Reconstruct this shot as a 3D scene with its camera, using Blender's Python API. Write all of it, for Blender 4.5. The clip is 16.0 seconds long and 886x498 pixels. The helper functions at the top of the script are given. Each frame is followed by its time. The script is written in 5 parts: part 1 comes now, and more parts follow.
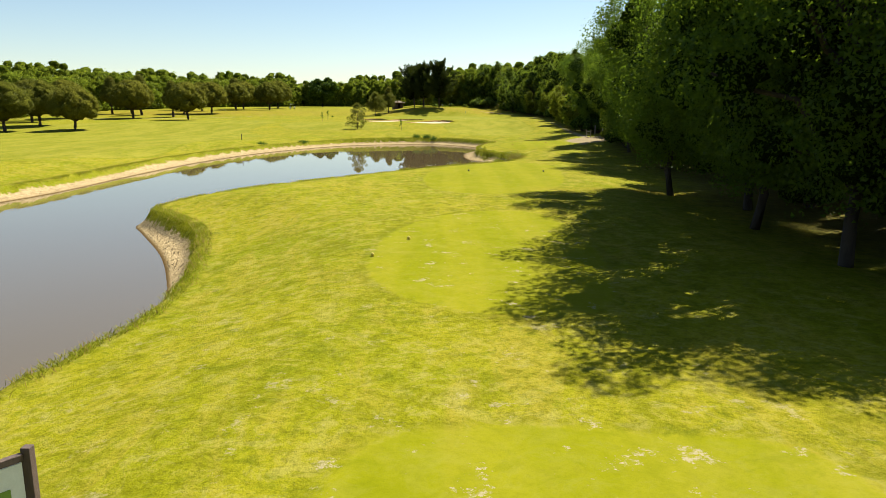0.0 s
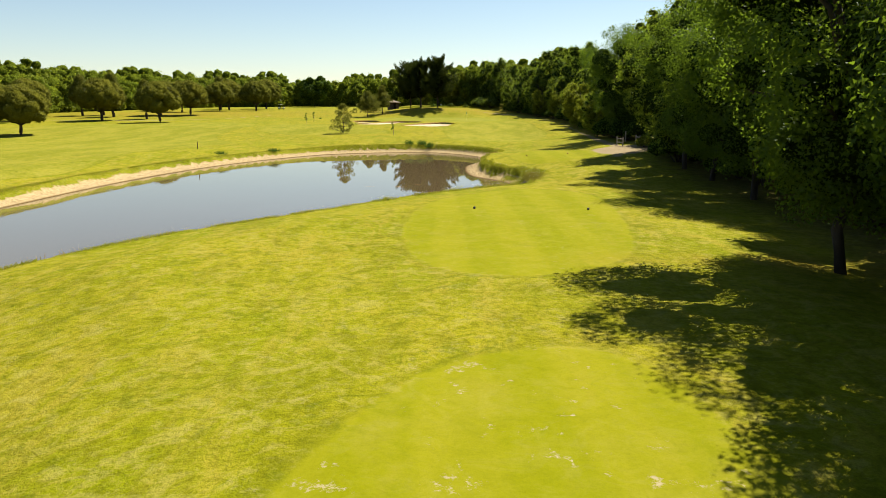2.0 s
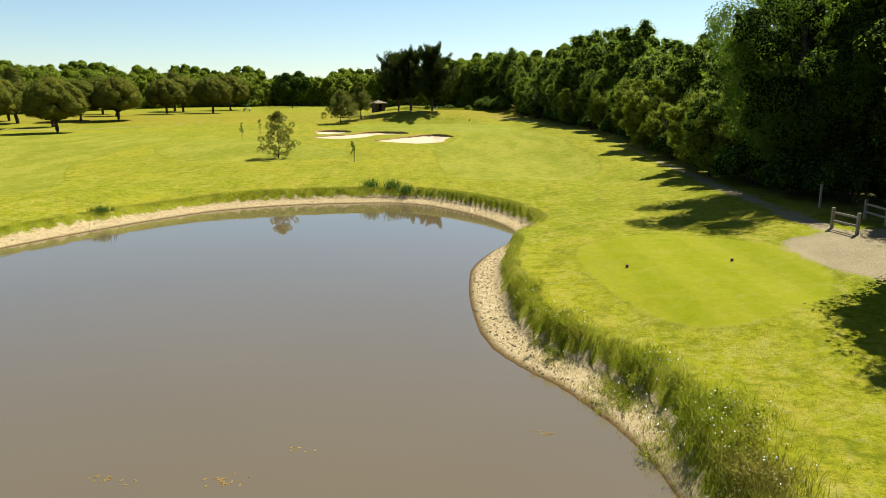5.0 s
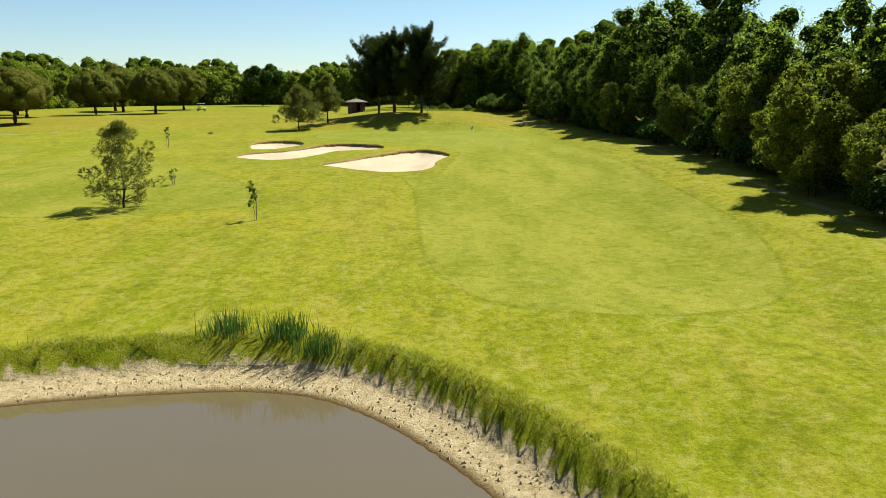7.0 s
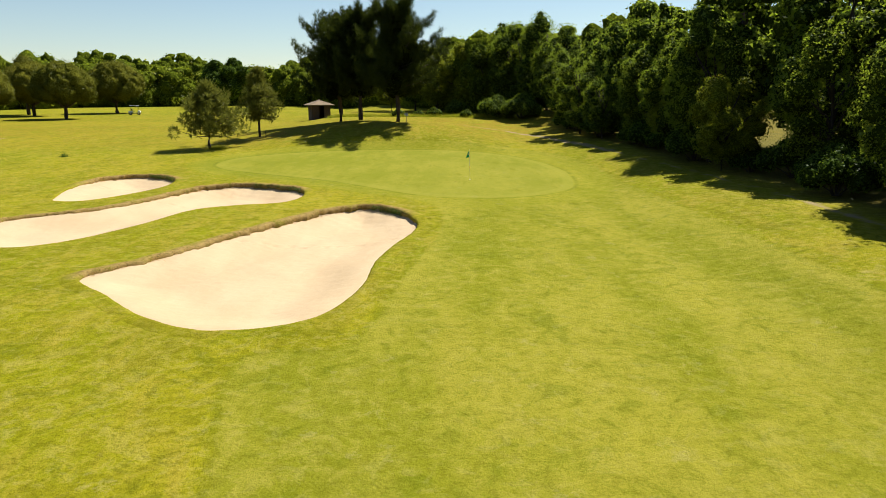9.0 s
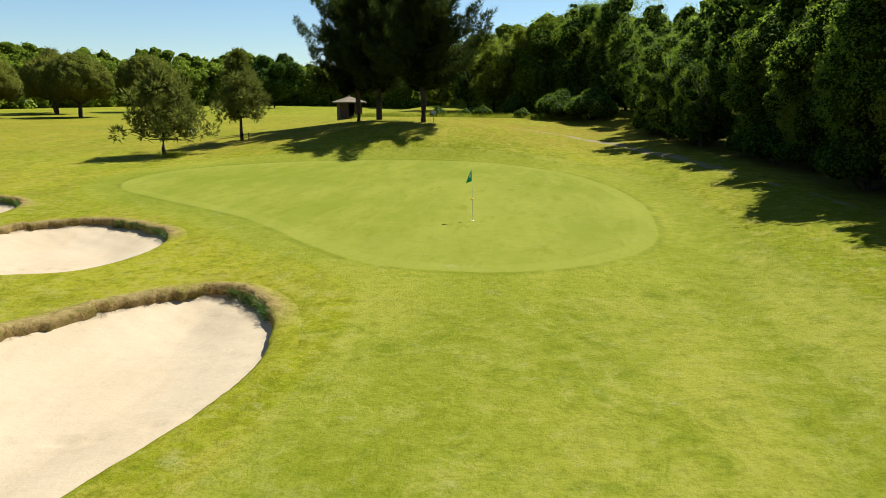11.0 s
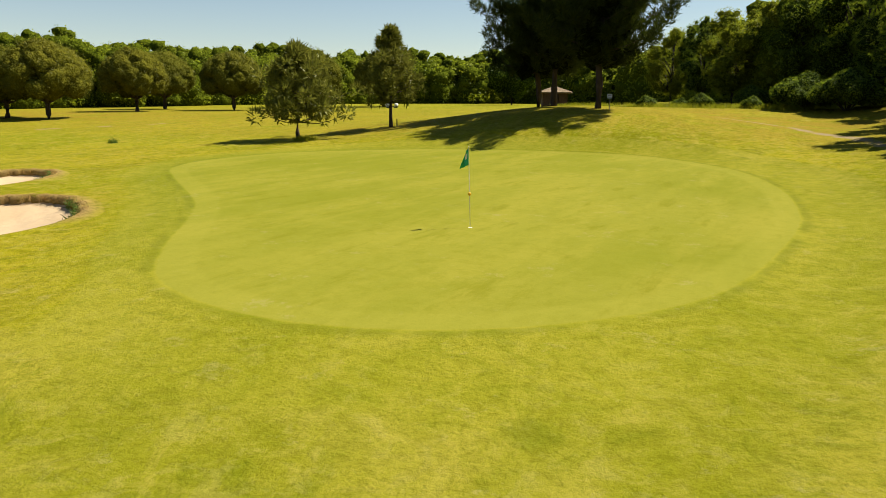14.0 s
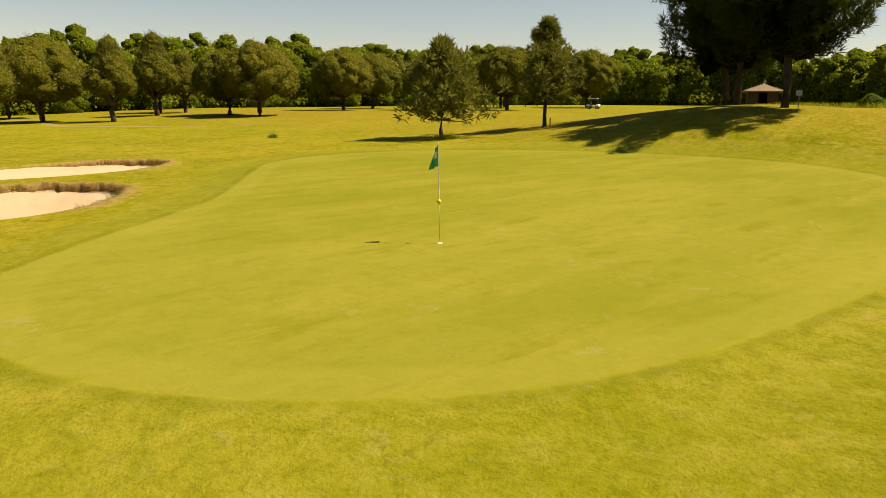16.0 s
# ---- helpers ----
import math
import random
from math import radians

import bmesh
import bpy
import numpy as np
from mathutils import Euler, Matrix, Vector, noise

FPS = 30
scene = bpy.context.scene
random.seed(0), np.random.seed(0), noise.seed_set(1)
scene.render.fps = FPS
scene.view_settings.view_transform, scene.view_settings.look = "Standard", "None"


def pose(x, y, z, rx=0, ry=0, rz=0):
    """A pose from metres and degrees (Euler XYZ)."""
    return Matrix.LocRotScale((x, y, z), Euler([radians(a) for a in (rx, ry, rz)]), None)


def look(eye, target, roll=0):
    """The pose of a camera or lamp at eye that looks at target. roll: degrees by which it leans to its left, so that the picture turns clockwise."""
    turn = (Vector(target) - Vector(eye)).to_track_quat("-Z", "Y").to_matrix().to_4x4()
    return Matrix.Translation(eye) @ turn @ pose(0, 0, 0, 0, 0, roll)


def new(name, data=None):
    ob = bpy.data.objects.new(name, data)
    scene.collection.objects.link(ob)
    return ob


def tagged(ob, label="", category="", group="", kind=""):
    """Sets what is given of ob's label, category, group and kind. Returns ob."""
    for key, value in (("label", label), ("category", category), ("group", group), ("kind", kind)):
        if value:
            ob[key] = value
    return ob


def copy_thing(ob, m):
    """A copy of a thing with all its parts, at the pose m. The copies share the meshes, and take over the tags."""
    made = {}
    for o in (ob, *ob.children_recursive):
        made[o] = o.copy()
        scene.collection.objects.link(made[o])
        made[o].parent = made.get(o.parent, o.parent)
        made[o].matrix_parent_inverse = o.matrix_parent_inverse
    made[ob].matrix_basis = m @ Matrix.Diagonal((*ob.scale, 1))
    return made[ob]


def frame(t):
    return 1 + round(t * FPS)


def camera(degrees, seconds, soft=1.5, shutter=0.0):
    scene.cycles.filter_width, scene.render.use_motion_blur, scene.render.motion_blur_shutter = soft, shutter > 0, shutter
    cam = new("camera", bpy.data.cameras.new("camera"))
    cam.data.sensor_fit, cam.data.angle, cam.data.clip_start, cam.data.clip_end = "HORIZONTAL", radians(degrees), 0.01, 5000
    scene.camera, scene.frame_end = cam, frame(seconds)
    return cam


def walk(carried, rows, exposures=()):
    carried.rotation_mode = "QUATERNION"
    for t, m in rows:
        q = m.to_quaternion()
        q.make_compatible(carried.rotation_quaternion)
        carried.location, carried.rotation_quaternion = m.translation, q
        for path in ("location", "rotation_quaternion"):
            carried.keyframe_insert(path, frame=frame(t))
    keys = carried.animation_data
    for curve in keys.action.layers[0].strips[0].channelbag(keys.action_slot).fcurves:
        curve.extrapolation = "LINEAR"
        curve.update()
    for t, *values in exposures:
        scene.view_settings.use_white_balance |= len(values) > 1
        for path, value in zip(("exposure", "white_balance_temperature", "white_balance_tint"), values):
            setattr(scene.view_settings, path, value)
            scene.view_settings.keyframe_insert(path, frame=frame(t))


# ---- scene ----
cam = camera(63.9, 16.0, soft=0.6)
METRES, EYE, TILT, LEAN, TURN = 175.0, 6.4, -11.5, 0.0, 0.0
ROWS = [
    (0.0, 0.0, 0.0, 0.0, 0.0, 0.0, -0.0),
    (0.5, 0.0004, 0.0199, 0.0044, 0.0, -0.04, 0.06),
    (1.0, 0.0009, 0.0436, 0.0095, -0.0, -0.06, 0.06),
    (1.5, 0.0015, 0.0705, 0.0152, 0.02, -0.04, 0.08),
    (2.0, 0.0021, 0.0994, 0.0214, 0.04, -0.05, 0.11),
    (2.5, 0.0027, 0.132, 0.0289, 0.06, -0.05, 0.14),
    (3.0, 0.0037, 0.1682, 0.0374, 0.1, -0.07, 0.15),
    (3.5, 0.0048, 0.2079, 0.0467, 0.13, -0.12, 0.19),
    (4.0, 0.006, 0.2512, 0.0568, 0.14, -0.19, 0.18),
    (4.5, 0.0075, 0.294, 0.0671, 0.17, -0.27, 0.17),
    (5.0, 0.0091, 0.3438, 0.0786, 0.2, -0.37, 0.19),
    (7.5, 0.0136, 0.6021, 0.1321, -0.16, -0.62, 0.11),
    (8.0, 0.0163, 0.6577, 0.1438, -0.17, -0.66, 0.11),
    (8.5, 0.0194, 0.7086, 0.1557, -0.16, -0.65, 0.11),
    (11.0, 0.0443, 0.8678, 0.1828, 6.48, -0.47, -1.52),
    (11.5, 0.0503, 0.8814, 0.1833, 9.48, -0.48, -2.14),
    (12.0, 0.0561, 0.8936, 0.1837, 12.55, -0.57, -2.77),
    (12.5, 0.0614, 0.9047, 0.1844, 15.66, -0.71, -3.35),
    (13.0, 0.0667, 0.9154, 0.1852, 19.25, -0.9, -4.09),
    (13.5, 0.0716, 0.9249, 0.1861, 23.51, -1.19, -4.9),
    (14.0, 0.0761, 0.9335, 0.1872, 27.55, -1.54, -5.68),
    (14.5, 0.0807, 0.9423, 0.1884, 31.86, -1.94, -6.48),
    (15.0, 0.0849, 0.9508, 0.1896, 36.33, -2.42, -7.29),
    (15.5, 0.0883, 0.9592, 0.191, 40.84, -2.98, -8.06),
    (16.0, 0.0905, 0.9673, 0.1924, 45.49, -3.64, -8.79),
]
EXPOSURES = [(0.0, 1.37, 6400, 8), (1.0, 1.37, 6350, 7), (2.5, 1.31, 6700, 10), (5.0, 1.31, 6050, 5), (7.5, 1.17, 5800, 2), (8.5, 1.14, 6550, 8), (11.0, 1.14, 5600, 3), (12.5, 1.17, 5830, 3.5), (14.0, 1.15, 6930, 9), (15.0, 1.10, 8100, 15), (16.0, 1.06, 8350, 17)]
walk(cam, [(t, pose(0, 0, EYE, TILT, LEAN, TURN) @ pose(METRES * x, METRES * y, METRES * z, 90 + pitch, roll, yaw)) for t, x, y, z, yaw, pitch, roll in ROWS],
     exposures=EXPOSURES)

# ---- light ----
SUN = Vector((0.69, 0.72, 1.35)).normalized()
world = bpy.data.worlds.new("world")
scene.world = world
world.use_nodes = True
wn = world.node_tree
sky = wn.nodes.new("ShaderNodeTexSky")
sky.sky_type, sky.sun_disc = "NISHITA", False
sky.sun_elevation, sky.sun_rotation = math.asin(SUN.z), math.atan2(SUN.x, SUN.y)
sky.air_density, sky.dust_density, sky.ozone_density = 1.0, 0.15, 1.0
wn.nodes["Background"].inputs["Strength"].default_value = 0.05
wn.links.new(sky.outputs[0], wn.nodes["Background"].inputs["Color"])
sun = new("sun", bpy.data.lights.new("sun", "SUN"))
sun.data.energy, sun.data.angle, sun.data.color = 5.0, radians(0.5), (1.0, 0.94, 0.84)
sun.matrix_world = look(SUN * 300, (0, 0, 0))


# ---- materials ----
def nodes_of(name):
    m = bpy.data.materials.new(name)
    m.use_nodes = True
    return m, m.node_tree, m.node_tree.nodes["Principled BSDF"]


def node(nt, kind, **inputs):
    n = nt.nodes.new(kind)
    for key, value in inputs.items():
        sock = n.inputs[key.replace("_", " ")]
        if isinstance(value, bpy.types.NodeSocket):
            nt.links.new(value, sock)
        else:
            sock.default_value = value
    return n


def math_node(nt, op, a, b=None, clamp=False):
    n = nt.nodes.new("ShaderNodeMath")
    n.operation, n.use_clamp = op, clamp
    for i, v in enumerate((a, b)):
        if isinstance(v, bpy.types.NodeSocket):
            nt.links.new(v, n.inputs[i])
        elif v is not None:
            n.inputs[i].default_value = v
    return n.outputs[0]


def blend(nt, fac, a, b, kind="MIX"):
    n = nt.nodes.new("ShaderNodeMix")
    n.data_type, n.blend_type, n.clamp_factor = "RGBA", kind, True
    for i, v in ((0, fac), (6, a), (7, b)):
        if isinstance(v, bpy.types.NodeSocket):
            nt.links.new(v, n.inputs[i])
        else:
            n.inputs[i].default_value = v if i == 0 else (*v, 1)
    return n.outputs[2]


def spots(nt, vec, scale, detail=3.0, rough=0.55):
    return node(nt, "ShaderNodeTexNoise", Vector=vec, Scale=scale, Detail=detail, Roughness=rough).outputs[0]


def step(nt, value, lo, hi):
    n = node(nt, "ShaderNodeMapRange", Value=value, From_Min=lo, From_Max=hi)
    n.interpolation_type = "SMOOTHSTEP"
    return n.outputs[0]


def attr(nt, name):
    n = nt.nodes.new("ShaderNodeAttribute")
    n.attribute_name = name
    return n.outputs["Fac"]


def position(nt):
    return nt.nodes.new("ShaderNodeNewGeometry").outputs["Position"]


def turf_material():
    m, nt, bsdf = nodes_of("turf")
    pos = position(nt)
    xyz = node(nt, "ShaderNodeSeparateXYZ", Vector=pos)
    broad, mid, fine = spots(nt, pos, 0.09, 4), spots(nt, pos, 0.7, 6, 0.65), spots(nt, pos, 4.0, 6, 0.75)
    grit, blade = spots(nt, pos, 16.0, 4, 0.75), spots(nt, pos, 45.0, 2, 0.7)
    times = lambda a, b: math_node(nt, "MULTIPLY", a, b)
    shake = lambda n, k: times(math_node(nt, "SUBTRACT", n, 0.5), k)
    # rough, in swirls left by the mower
    warp = node(nt, "ShaderNodeMapping", Vector=pos, Scale=(1.0, 0.28, 1.0), Rotation=(0, 0, 0.35)).outputs[0]
    swirl = node(nt, "ShaderNodeTexNoise", Vector=warp, Scale=0.8, Detail=6.0, Roughness=0.68, Distortion=1.2).outputs[0]
    col = blend(nt, step(nt, broad, 0.36, 0.64), (0.238, 0.256, 0.004), (0.340, 0.312, 0.012))
    col = blend(nt, times(step(nt, swirl, 0.45, 0.66), 0.7), col, (0.39, 0.318, 0.035))
    tuft = node(nt, "ShaderNodeTexNoise", Vector=pos, Scale=2.1, Detail=8.0, Roughness=0.72, Distortion=0.6).outputs[0]
    col = blend(nt, times(step(nt, tuft, 0.5, 0.66), 0.4), col, (0.40, 0.36, 0.07))
    col = blend(nt, times(step(nt, tuft, 0.48, 0.36), 0.3), col, (0.165, 0.155, 0.004))
    col = blend(nt, times(step(nt, mid, 0.5, 0.36), 0.4), col, (0.18, 0.18, 0.004))
    # patches a few strides across: lush, thin and parched
    drift = node(nt, "ShaderNodeTexNoise", Vector=warp, Scale=0.55, Detail=6.0, Roughness=0.66, Distortion=0.9).outputs[0]
    col = blend(nt, times(step(nt, drift, 0.52, 0.36), 0.45), col, (0.165, 0.175, 0.004))
    clod = node(nt, "ShaderNodeTexNoise", Vector=pos, Scale=0.9, Detail=7.0, Roughness=0.7, Distortion=1.5).outputs[0]
    col = blend(nt, times(step(nt, clod, 0.53, 0.66), 0.35), col, (0.39, 0.345, 0.08))
    col = blend(nt, times(step(nt, clod, 0.44, 0.3), 0.35), col, (0.15, 0.15, 0.004))
    # mown fairway
    fw = attr(nt, "fairway")
    fd = math_node(nt, "ADD", fw, shake(mid, 0.25))
    fair = blend(nt, step(nt, spots(nt, warp, 0.35, 5, 0.6), 0.35, 0.65), (0.220, 0.230, 0.013), (0.334, 0.310, 0.034))
    fair = blend(nt, times(step(nt, mid, 0.45, 0.7), 0.35), fair, (0.34, 0.315, 0.045))
    col = blend(nt, times(step(nt, fd, 0.12, -0.12), 0.85), col, fair)
    col = blend(nt, times(times(step(nt, fd, -0.1, 0.05), step(nt, fd, 0.28, 0.1)), math_node(nt, "ADD", times(step(nt, xyz.outputs[1], 162, 150), 0.3), 0.12)), col, (0.14, 0.165, 0.006))
    col = blend(nt, times(step(nt, clod, 0.52, 0.64), 0.42), col, (0.38, 0.34, 0.05))
    col = blend(nt, times(step(nt, clod, 0.49, 0.34), 0.5), col, (0.13, 0.165, 0.006))
    col = blend(nt, times(step(nt, tuft, 0.48, 0.35), 0.28), col, (0.13, 0.15, 0.004))
    col = blend(nt, times(step(nt, tuft, 0.52, 0.64), 0.25), col, (0.40, 0.36, 0.09))
    # tees with faint stripes along the line of play
    wob = math_node(nt, "ADD", attr(nt, "tee"), shake(mid, 0.5))
    along = math_node(nt, "ADD", xyz.outputs[0], shake(broad, 1.2))
    stripe = step(nt, math_node(nt, "SINE", times(along, 2.6)), -0.5, 0.5)
    tee = blend(nt, stripe, (0.226, 0.236, 0.003), (0.264, 0.260, 0.008))
    tee = blend(nt, times(step(nt, mid, 0.45, 0.72), 0.4), tee, (0.30, 0.27, 0.035))
    col = blend(nt, times(step(nt, wob, 0.12, -0.12), 0.75), col, tee)
    col = blend(nt, times(times(step(nt, wob, -0.05, 0.12), step(nt, wob, 0.5, 0.15)), 0.28), col, (0.12, 0.13, 0.006))
    # putting green, its collar and apron
    gd = attr(nt, "green")
    wob2 = math_node(nt, "ADD", gd, shake(mid, 0.08))
    gcol = blend(nt, step(nt, broad, 0.35, 0.65), (0.222, 0.235, 0.020), (0.262, 0.262, 0.030))
    patch = node(nt, "ShaderNodeMapping", Vector=pos, Scale=(1.2, 0.3, 1.0), Rotation=(0, 0, 0.1)).outputs[0]
    gcol = blend(nt, times(step(nt, spots(nt, patch, 0.55, 6, 0.65), 0.4, 0.66), 0.6), gcol, (0.320, 0.300, 0.040))
    gcol = blend(nt, times(step(nt, spots(nt, patch, 1.4, 5, 0.7), 0.52, 0.72), 0.55), gcol, (0.185, 0.19, 0.008))
    gcol = blend(nt, times(step(nt, spots(nt, pos, 2.6, 5, 0.7), 0.48, 0.62), 0.2), gcol, (0.19, 0.195, 0.008))
    gcol = blend(nt, times(step(nt, math_node(nt, "ADD", gd, shake(mid, 0.3)), -0.85, -0.6), 0.3), gcol, (0.325, 0.315, 0.045))
    apron = step(nt, math_node(nt, "ADD", gd, shake(mid, 0.5)), 2.7, 2.3)
    col = blend(nt, times(apron, 0.35), col, (0.285, 0.288, 0.018))
    west = times(times(step(nt, math_node(nt, "ADD", gd, shake(mid, 1.6)), 1.9, 0.7), step(nt, xyz.outputs[0], 3.0, -3.0)), 0.33)
    col = blend(nt, west, col, (0.165, 0.205, 0.014))
    ring = times(step(nt, wob2, -0.02, 0.1), step(nt, wob2, 0.42, 0.15))
    col = blend(nt, times(ring, times(step(nt, mid, 0.3, 0.55), 0.45)), col, (0.11, 0.135, 0.010))
    col = blend(nt, step(nt, wob2, 0.04, -0.04), col, gcol)
    # leaf litter and thin grass towards the wood, darkened to add to the trees' shade
    rough_d = math_node(nt, "ADD", attr(nt, "wood"), shake(mid, 5.0))
    col = blend(nt, times(step(nt, rough_d, 1.5, -3.0), 0.75), col, (0.11, 0.085, 0.035))
    # dry orange grass
    dry = times(attr(nt, "dry"), step(nt, spots(nt, pos, 0.45, 6, 0.65), 0.3, 0.6))
    col = blend(nt, dry, col, (0.31, 0.225, 0.025))
    straw = times(attr(nt, "straw"), step(nt, math_node(nt, "ADD", mid, shake(fine, 0.6)), 0.2, 0.5))
    col = blend(nt, straw, col, blend(nt, fine, (0.18, 0.11, 0.035), (0.56, 0.39, 0.155)))
    # long bank grass
    col = blend(nt, times(step(nt, math_node(nt, "ADD", attr(nt, "beach"), shake(mid, 1.5)), 1.4, 0.3), 0.4), col, (0.17, 0.20, 0.006))
    # pale worn flecks
    fleck = step(nt, spots(nt, pos, 1.2, 8, 0.78), 0.585, 0.63)
    col = blend(nt, times(times(fleck, attr(nt, "worn")), step(nt, fine, 0.38, 0.55)), col, (0.42, 0.355, 0.20))
    # blades: light and dark at hand's breadth and finer
    cut = step(nt, math_node(nt, "MINIMUM", gd, attr(nt, "tee")), -0.1, 0.4)
    calm = math_node(nt, "SUBTRACT", 1.0, times(step(nt, fd, 0.3, -0.3), 0.3))
    keen = times(math_node(nt, "ADD", times(cut, 0.33), 0.1), calm)
    col = blend(nt, times(step(nt, fine, 0.54, 0.38), times(keen, 0.7)), col, (0.10, 0.095, 0.003))
    col = blend(nt, times(step(nt, fine, 0.52, 0.66), times(keen, 0.7)), col, (0.39, 0.33, 0.06))
    col = blend(nt, times(step(nt, grit, 0.52, 0.36), times(keen, 0.5)), col, (0.07, 0.09, 0.003))
    col = blend(nt, times(step(nt, blade, 0.55, 0.75), times(keen, 0.25)), col, (0.35, 0.32, 0.11))
    # dirt path, half grown over
    pd = math_node(nt, "ADD", attr(nt, "path"), math_node(nt, "ADD", shake(mid, 1.8), shake(fine, 0.8)))
    dirt = blend(nt, mid, (0.25, 0.19, 0.10), (0.42, 0.33, 0.19))
    dirt = blend(nt, times(step(nt, grit, 0.45, 0.7), 0.4), dirt, (0.5, 0.41, 0.26))
    col = blend(nt, step(nt, pd, 0.2, -0.25), col, dirt)
    # eroded shore
    sd = math_node(nt, "ADD", attr(nt, "beach"), shake(spots(nt, pos, 2.2, 6, 0.7), 0.9))
    mud = blend(nt, step(nt, fine, 0.3, 0.7), (0.40, 0.29, 0.13), (0.66, 0.50, 0.27))
    mud = blend(nt, times(step(nt, grit, 0.5, 0.35), 0.4), mud, (0.14, 0.095, 0.04))
    mud = blend(nt, step(nt, xyz.outputs[2], 0.09, 0.0), mud, (0.12, 0.07, 0.02))
    col = blend(nt, step(nt, sd, 0.1, -0.08), col, mud)
    col = blend(nt, 1.0, col, (0.61, 0.61, 0.61), "MULTIPLY")
    nt.links.new(col, bsdf.inputs["Base Color"])
    bsdf.inputs["Roughness"].default_value = 0.9
    bsdf.inputs["Specular IOR Level"].default_value = 0.02
    bump = node(nt, "ShaderNodeBump", Height=math_node(nt, "ADD", fine, times(grit, 0.3)), Distance=0.08,
                Strength=math_node(nt, "ADD", times(cut, 0.5), 0.12))
    nt.links.new(bump.outputs[0], bsdf.inputs["Normal"])
    return m


def water_material():
    m, nt, bsdf = nodes_of("muddy_water")
    pos = position(nt)
    col = blend(nt, spots(nt, pos, 0.08, 3), (0.088, 0.064, 0.030), (0.102, 0.075, 0.037))
    nt.links.new(col, bsdf.inputs["Base Color"])
    bsdf.inputs["Roughness"].default_value, bsdf.inputs["IOR"].default_value = 0.01, 1.6
    ripple = node(nt, "ShaderNodeBump", Height=spots(nt, pos, 1.3, 4, 0.55), Strength=0.012, Distance=0.05)
    nt.links.new(ripple.outputs[0], bsdf.inputs["Normal"])
    return m


def plain(name, a, b, scale, rough=0.8, bump=0.3, metal=0.0, stretch=(1, 1, 1)):
    m, nt, bsdf = nodes_of(name)
    vec = nt.nodes.new("ShaderNodeTexCoord").outputs["Object"]
    vec = node(nt, "ShaderNodeMapping", Vector=vec, Scale=stretch).outputs[0]
    big, small = spots(nt, vec, scale, 4, 0.6), spots(nt, vec, scale * 7, 3, 0.7)
    col = blend(nt, step(nt, big, 0.3, 0.7), a, b)
    col = blend(nt, math_node(nt, "MULTIPLY", small, 0.35), col, tuple(c * 0.6 for c in a))
    nt.links.new(col, bsdf.inputs["Base Color"])
    bsdf.inputs["Roughness"].default_value, bsdf.inputs["Metallic"].default_value = rough, metal
    nt.links.new(node(nt, "ShaderNodeBump", Height=small, Strength=bump, Distance=0.02).outputs[0], bsdf.inputs["Normal"])
    return m


def leaf_material(name, dark, light, through_col, share=0.35, patchy=0.45, grain=1.0, stand=0.0):
    """Leaves: diffuse with light passing through; each leaf and each tree a little different."""
    m, nt, bsdf = nodes_of(name)
    nt.nodes.remove(bsdf)
    geo = nt.nodes.new("ShaderNodeNewGeometry")
    info = nt.nodes.new("ShaderNodeObjectInfo")
    shade = math_node(nt, "ADD", math_node(nt, "MULTIPLY", geo.outputs["Random Per Island"], grain), 0.5 - grain / 2)
    col = blend(nt, shade, dark, light)
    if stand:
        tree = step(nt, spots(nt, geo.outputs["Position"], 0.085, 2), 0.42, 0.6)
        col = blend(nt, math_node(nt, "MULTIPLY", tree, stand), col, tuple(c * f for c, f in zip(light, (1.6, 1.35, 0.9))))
    col = blend(nt, math_node(nt, "MULTIPLY", info.outputs["Random"], patchy), col, tuple(c * f for c, f in zip(light, (1.25, 1.05, 0.8))))
    col = blend(nt, math_node(nt, "MULTIPLY", step(nt, spots(nt, geo.outputs["Position"], 0.35, 3), 0.4, 0.65), 0.5), col, dark)
    dif = node(nt, "ShaderNodeBsdfDiffuse", Color=col)
    tra = node(nt, "ShaderNodeBsdfTranslucent", Color=blend(nt, 0.35, through_col, col))
    mix = node(nt, "ShaderNodeMixShader", Fac=share)
    nt.links.new(dif.outputs[0], mix.inputs[1])
    nt.links.new(tra.outputs[0], mix.inputs[2])
    glo = node(nt, "ShaderNodeBsdfGlossy", Color=(0.9, 0.95, 0.9, 1), Roughness=0.4)
    top = node(nt, "ShaderNodeMixShader", Fac=0.008)
    nt.links.new(mix.outputs[0], top.inputs[1])
    nt.links.new(glo.outputs[0], top.inputs[2])
    nt.links.new(top.outputs[0], nt.nodes["Material Output"].inputs["Surface"])
    return m


